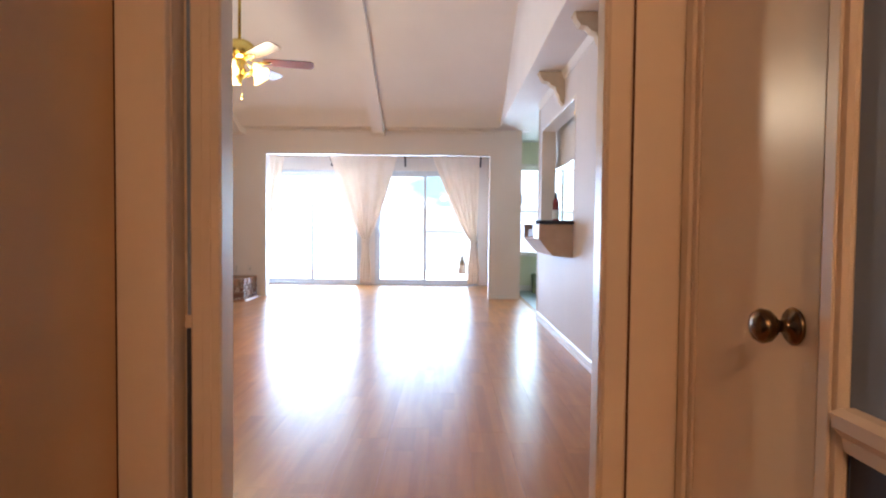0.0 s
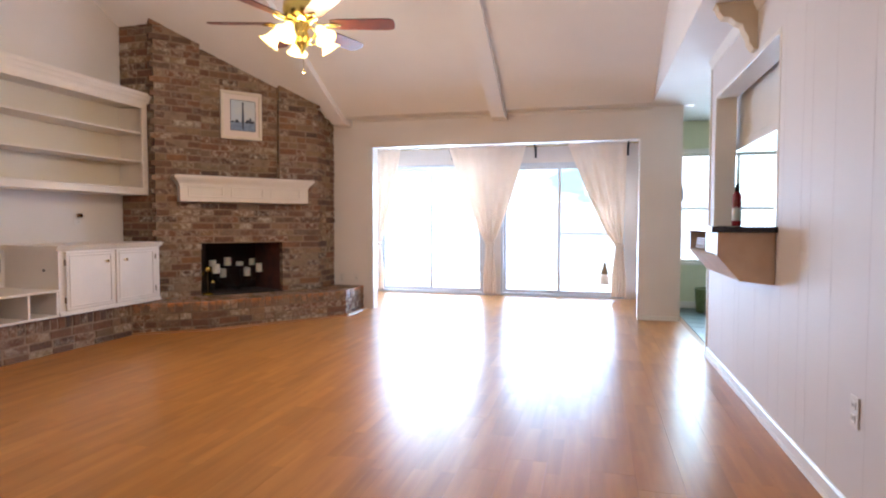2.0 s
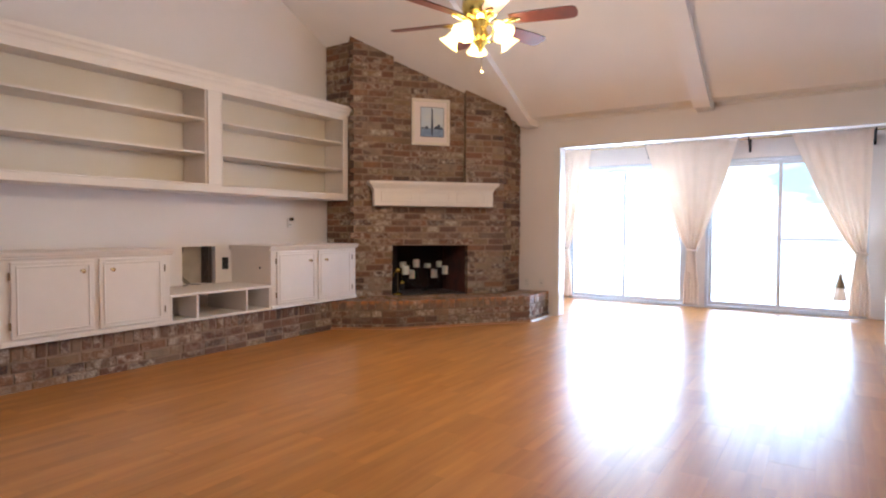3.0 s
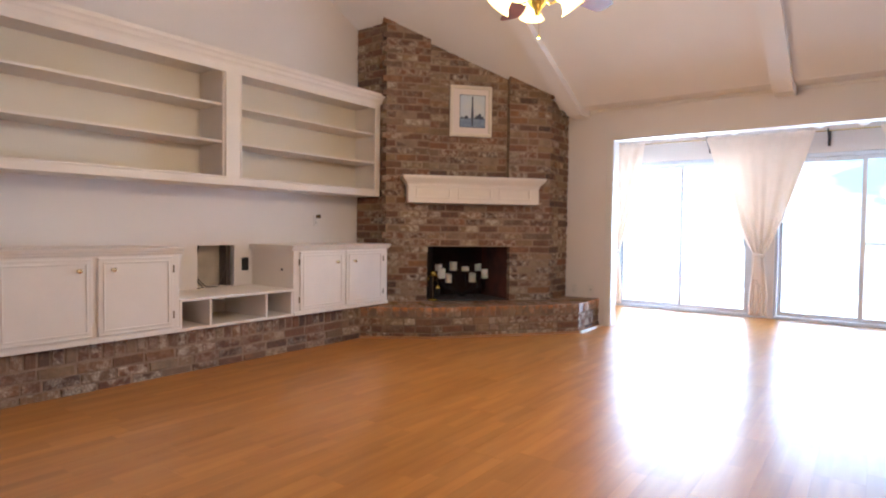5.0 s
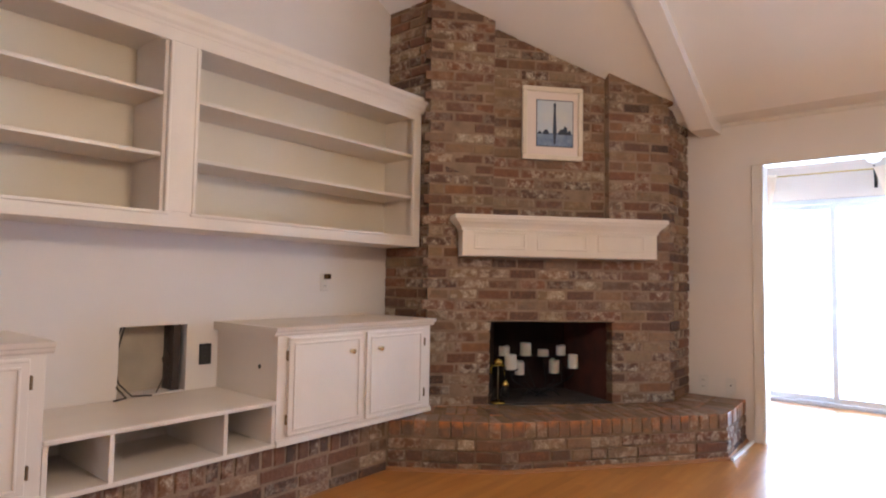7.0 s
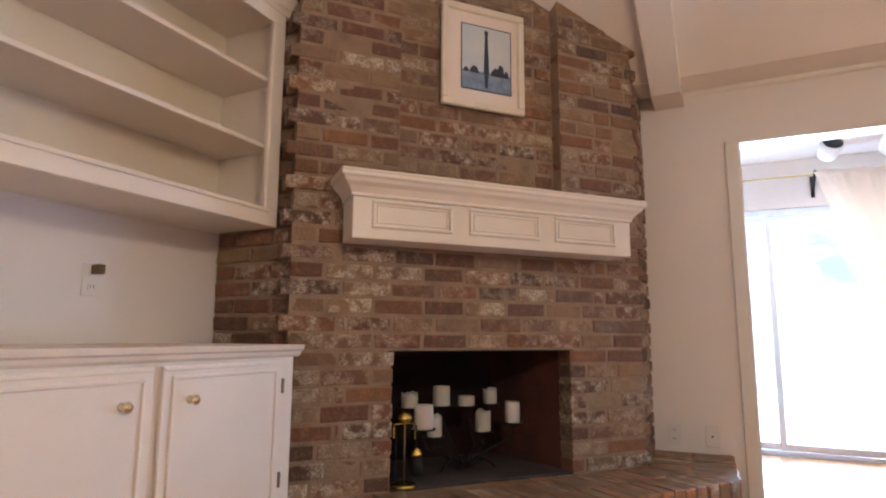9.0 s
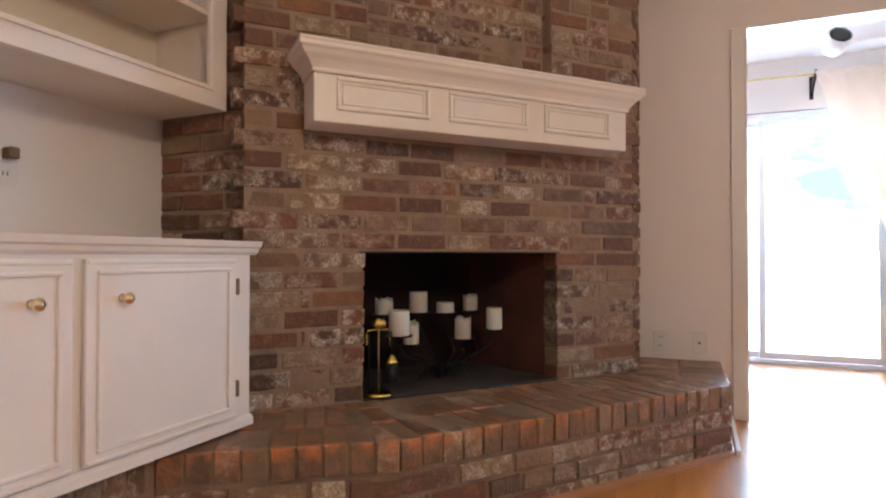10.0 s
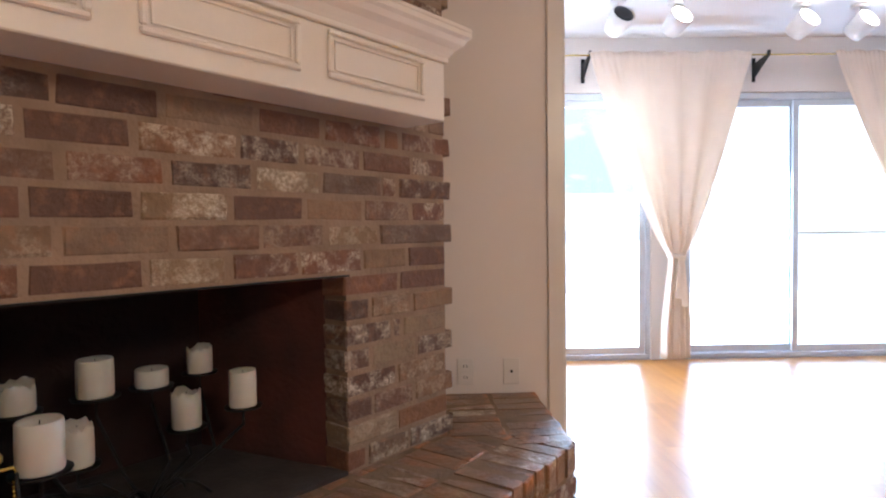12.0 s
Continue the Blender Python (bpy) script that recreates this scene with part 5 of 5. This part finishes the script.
# ---- firebox things ----
cd = thing("candelabra", "black iron branching candle stand inside the firebox", "candle stand", FP @ pose(0, 0, FZ0 + 0.012))
z0 = FZ0 + 0.012
CAND = [(0.637, 0.603, 0.668, 0.30, 0.040), (0.80, 0.606, 0.70, 0.29, 0.042), (0.945, 0.598, 0.646, 0.31, 0.042), (1.105, 0.598, 0.668, 0.36, 0.036), (1.13, 0.526, 0.626, 0.17, 0.037), (1.018, 0.476, 0.574, 0.27, 0.039), (0.618, 0.538, 0.641, 0.06, 0.043), (0.727, 0.478, 0.572, 0.20, 0.035)]
for u, zb, zt, y, r in CAND:
    part("drip_pan", lathe([(0.012, -0.008), (r + 0.012, -0.003), (r + 0.014, 0.002), (r, -0.001), (0.004, -0.001)], 18), BLACK, cd, m=pose(u, y, zb - z0))
    part("stem", tube([(u, y, zb - z0 - 0.006), (u, y, zb - z0 - 0.05), (0.88 + (u - 0.88) * 0.75, 0.18, 0.12), (0.88 + (u - 0.88) * 0.3, 0.2, 0.06), (0.88, 0.2, 0.02)], 0.0045, 6), BLACK, cd)
    h = zt - zb
    rng = random.Random(int(u * 1000))
    bm = lathe([(r * 0.96, 0), (r, 0.004), (r * 1.0, h * 0.6), (r * 0.985, h - 0.004), (r * 0.93, h), (r * 0.7, h - 0.008), (r * 0.3, h - 0.012), (0.001, h - 0.012)], 20)
    for v in bm.verts:
        if v.co.z > h - 0.006:
            v.co.z += 0.01 * math.sin(math.atan2(v.co.y, v.co.x) + rng.uniform(0, 6)) if u in (0.637, 1.105, 0.727, 1.018) else 0.0
    cn = thing("pillar_candle", "used ivory pillar candle on an iron drip pan", "candle", FP @ pose(u, y, zb + 0.002), group="candles in the firebox")
    part("wax", bm, WAX, cn)
    part("wick", tube([(0, 0, h - 0.013), (0.001, 0.001, h - 0.002)], 0.0012, 5), DARKSLOT, cn)
for sx in (-1, 1):
    pts = [(0.88 + sx * (0.01 + 0.13 * t), 0.2 - 0.05 * t, 0.01 + 0.05 * math.sin(t * 3.0)) for t in [i / 8 for i in range(9)]]
    part("scroll_foot", tube(pts, 0.0045, 6), BLACK, cd)
    pts = [(0.88 + sx * (0.045 + 0.03 * math.cos(a)), 0.16, 0.05 + 0.03 * math.sin(a)) for a in [i * 0.6 for i in range(9)]]
    part("scroll", tube(pts, 0.004, 6), BLACK, cd)
part("back_foot", tube([(0.88, 0.2, 0.02), (0.88, 0.3, 0.004)], 0.0045, 6), BLACK, cd)

ft = thing("fireplace_tool_set", "brass-topped black fireplace tool stand on the hearth", "fire tools", FP @ pose(0.52, 0.03, FZ0 + 0.012))
part("stand_base", lathe([(0.055, 0.0), (0.056, 0.006), (0.045, 0.014), (0.02, 0.02), (0.008, 0.026)], 22), BRASS, ft, "round brass base")
part("stand_rod", tube([(0, 0, 0.02), (0, 0, 0.27)], 0.004, 8), HINGE, ft)
part("finial", lathe([(0.006, 0.262), (0.022, 0.266), (0.03, 0.278), (0.03, 0.288), (0.022, 0.30), (0.012, 0.308), (0.006, 0.314), (0.003, 0.316)], 18), BRASS, ft, "polished brass finial")
for sx, drop in ((-0.05, 0.2), (0.048, 0.19)):
    bm = bmesh.new()
    for q in range(5):
        lathe([(0.002, 0.0), (0.006, 0.003), (0.006, 0.007), (0.002, 0.01)], 8, bm, at=(sx, 0, drop + 0.009 * q))
    part("chain", bm, BRASS, ft, "short brass chain")
bm = tube([(-0.05, 0, 0.245), (-0.046, 0, 0.258), (0, 0, 0.26), (0.046, 0, 0.258), (0.05, 0, 0.245)], 0.0035, 6)
part("hook_bar", bm, BRASS, ft)
part("brush_handle", tube([(0.048, -0.01, 0.25), (0.05, -0.012, 0.16)], 0.004, 8), BLACK, ft)
part("brush_collar", lathe([(0.008, 0.165), (0.026, 0.135), (0.028, 0.125), (0.02, 0.122)], 16, at=(0.05, -0.012, 0)), BRASS, ft, "brass brush collar")
part("brush_bristles", lathe([(0.024, 0.122), (0.032, 0.05), (0.026, 0.046)], 16, at=(0.05, -0.012, 0)), BLACK, ft, "black bristles")
part("poker", tube([(-0.04, 0.0, 0.25), (-0.04, 0.0, 0.03), (-0.03, 0.0, 0.02)], 0.004, 6), BLACK, ft)
part("shovel", box(-0.022, 0.025, 0.03, 0.022, 0.029, 0.1, 0.002), BLACK, ft)

tilefloor = new("dining_floor")
tagged(tilefloor, "slate blue square floor tiles with dark joints", "", "", "structure")
tm = bpy.data.meshes.new("tile")
bm = box(0.003, 0.003, -0.008, 0.302, 0.302, 0.0, 0.002)
bm.to_mesh(tm)
bm.free()
tm.materials.append(TILE)
for i in range(6):
    for j in range(10):
        ob = new("tile", tm)
        ob.parent = tilefloor
        ob.matrix_local = pose(2.50 + i * 0.305, 7.86 + j * 0.305, 0)
# ---- laminate planks, bricks ----


def planks():
    rng = random.Random(11)
    meshes = {}
    wide = 0.192

    def plank(x, y, length):
        key = round(length, 2)
        if key not in meshes:
            bm = box(0.0004, 0.0004, -0.008, wide - 0.0004, length - 0.0004, 0.0)
            me = bpy.data.meshes.new("plank")
            bm.to_mesh(me)
            bm.free()
            me.materials.append(FLOOR)
            meshes[key] = me
        ob = new("plank", meshes[key])
        ob.parent = FLOORTHING
        ob.matrix_local = pose(x, y, 0)

    def run(x0, x1, ya, yb):
        x = x0
        while x < x1 - 0.01:
            y = ya - round(rng.uniform(0, 1.1), 2)
            while y < yb - 0.02:
                a, b = max(y, ya), min(y + 1.2, yb)
                if b - a > 0.015:
                    plank(x, a, round(b - a, 2))
                y += 1.2
            x += wide
    run(-2.93, 2.42, 3.0, 11.64)
    run(0.61, 1.93, -1.6, 3.0)


FLOORTHING = new("floor")
tagged(FLOORTHING, "glossy orange-brown laminate plank floor", "", "", "structure")
planks()
BREAST_WALL.build()
HEARTH_WALL.build()
PLINTH_WALL.build()


def pick(u, z, material):
    """Gives the brick nearest to a place on the breast another, older clay."""
    best = min((o for o in breast.children if o.name.startswith("brick")), key=lambda o: (((o.matrix_local.translation - O).dot(DU) + 0.08 - u) ** 2 + 4 * (o.matrix_local.translation.z + 0.03 - z) ** 2) + (1 if (o.matrix_local.translation - O).dot(DV) < -0.03 else 0))
    key = [k for k, v in _bricks.items() if v == best.data]
    if key:
        best.data = brick_mesh(*key[0][:4], material)


for u, z in ((0.72, 1.146), (0.69, 1.073), (0.98, 1.0)):
    pick(u, z, BURNT)
for u, z in ((0.256, 1.073), (0.35, 1.22), (0.1, 0.85)):
    pick(u, z, ORANGE)
for u, z in ((1.524, 0.926), (1.71, 0.926), (1.47, 0.85), (1.12, 1.22), (0.756, 1.0), (1.19, 1.0), (0.69, 0.926), (1.10, 0.926), (0.47, 1.22), (0.1, 1.146), (1.46, 0.41), (1.73, 0.49), (1.72, 1.22), (0.4, 0.46)):
    pick(u, z, LIMED)
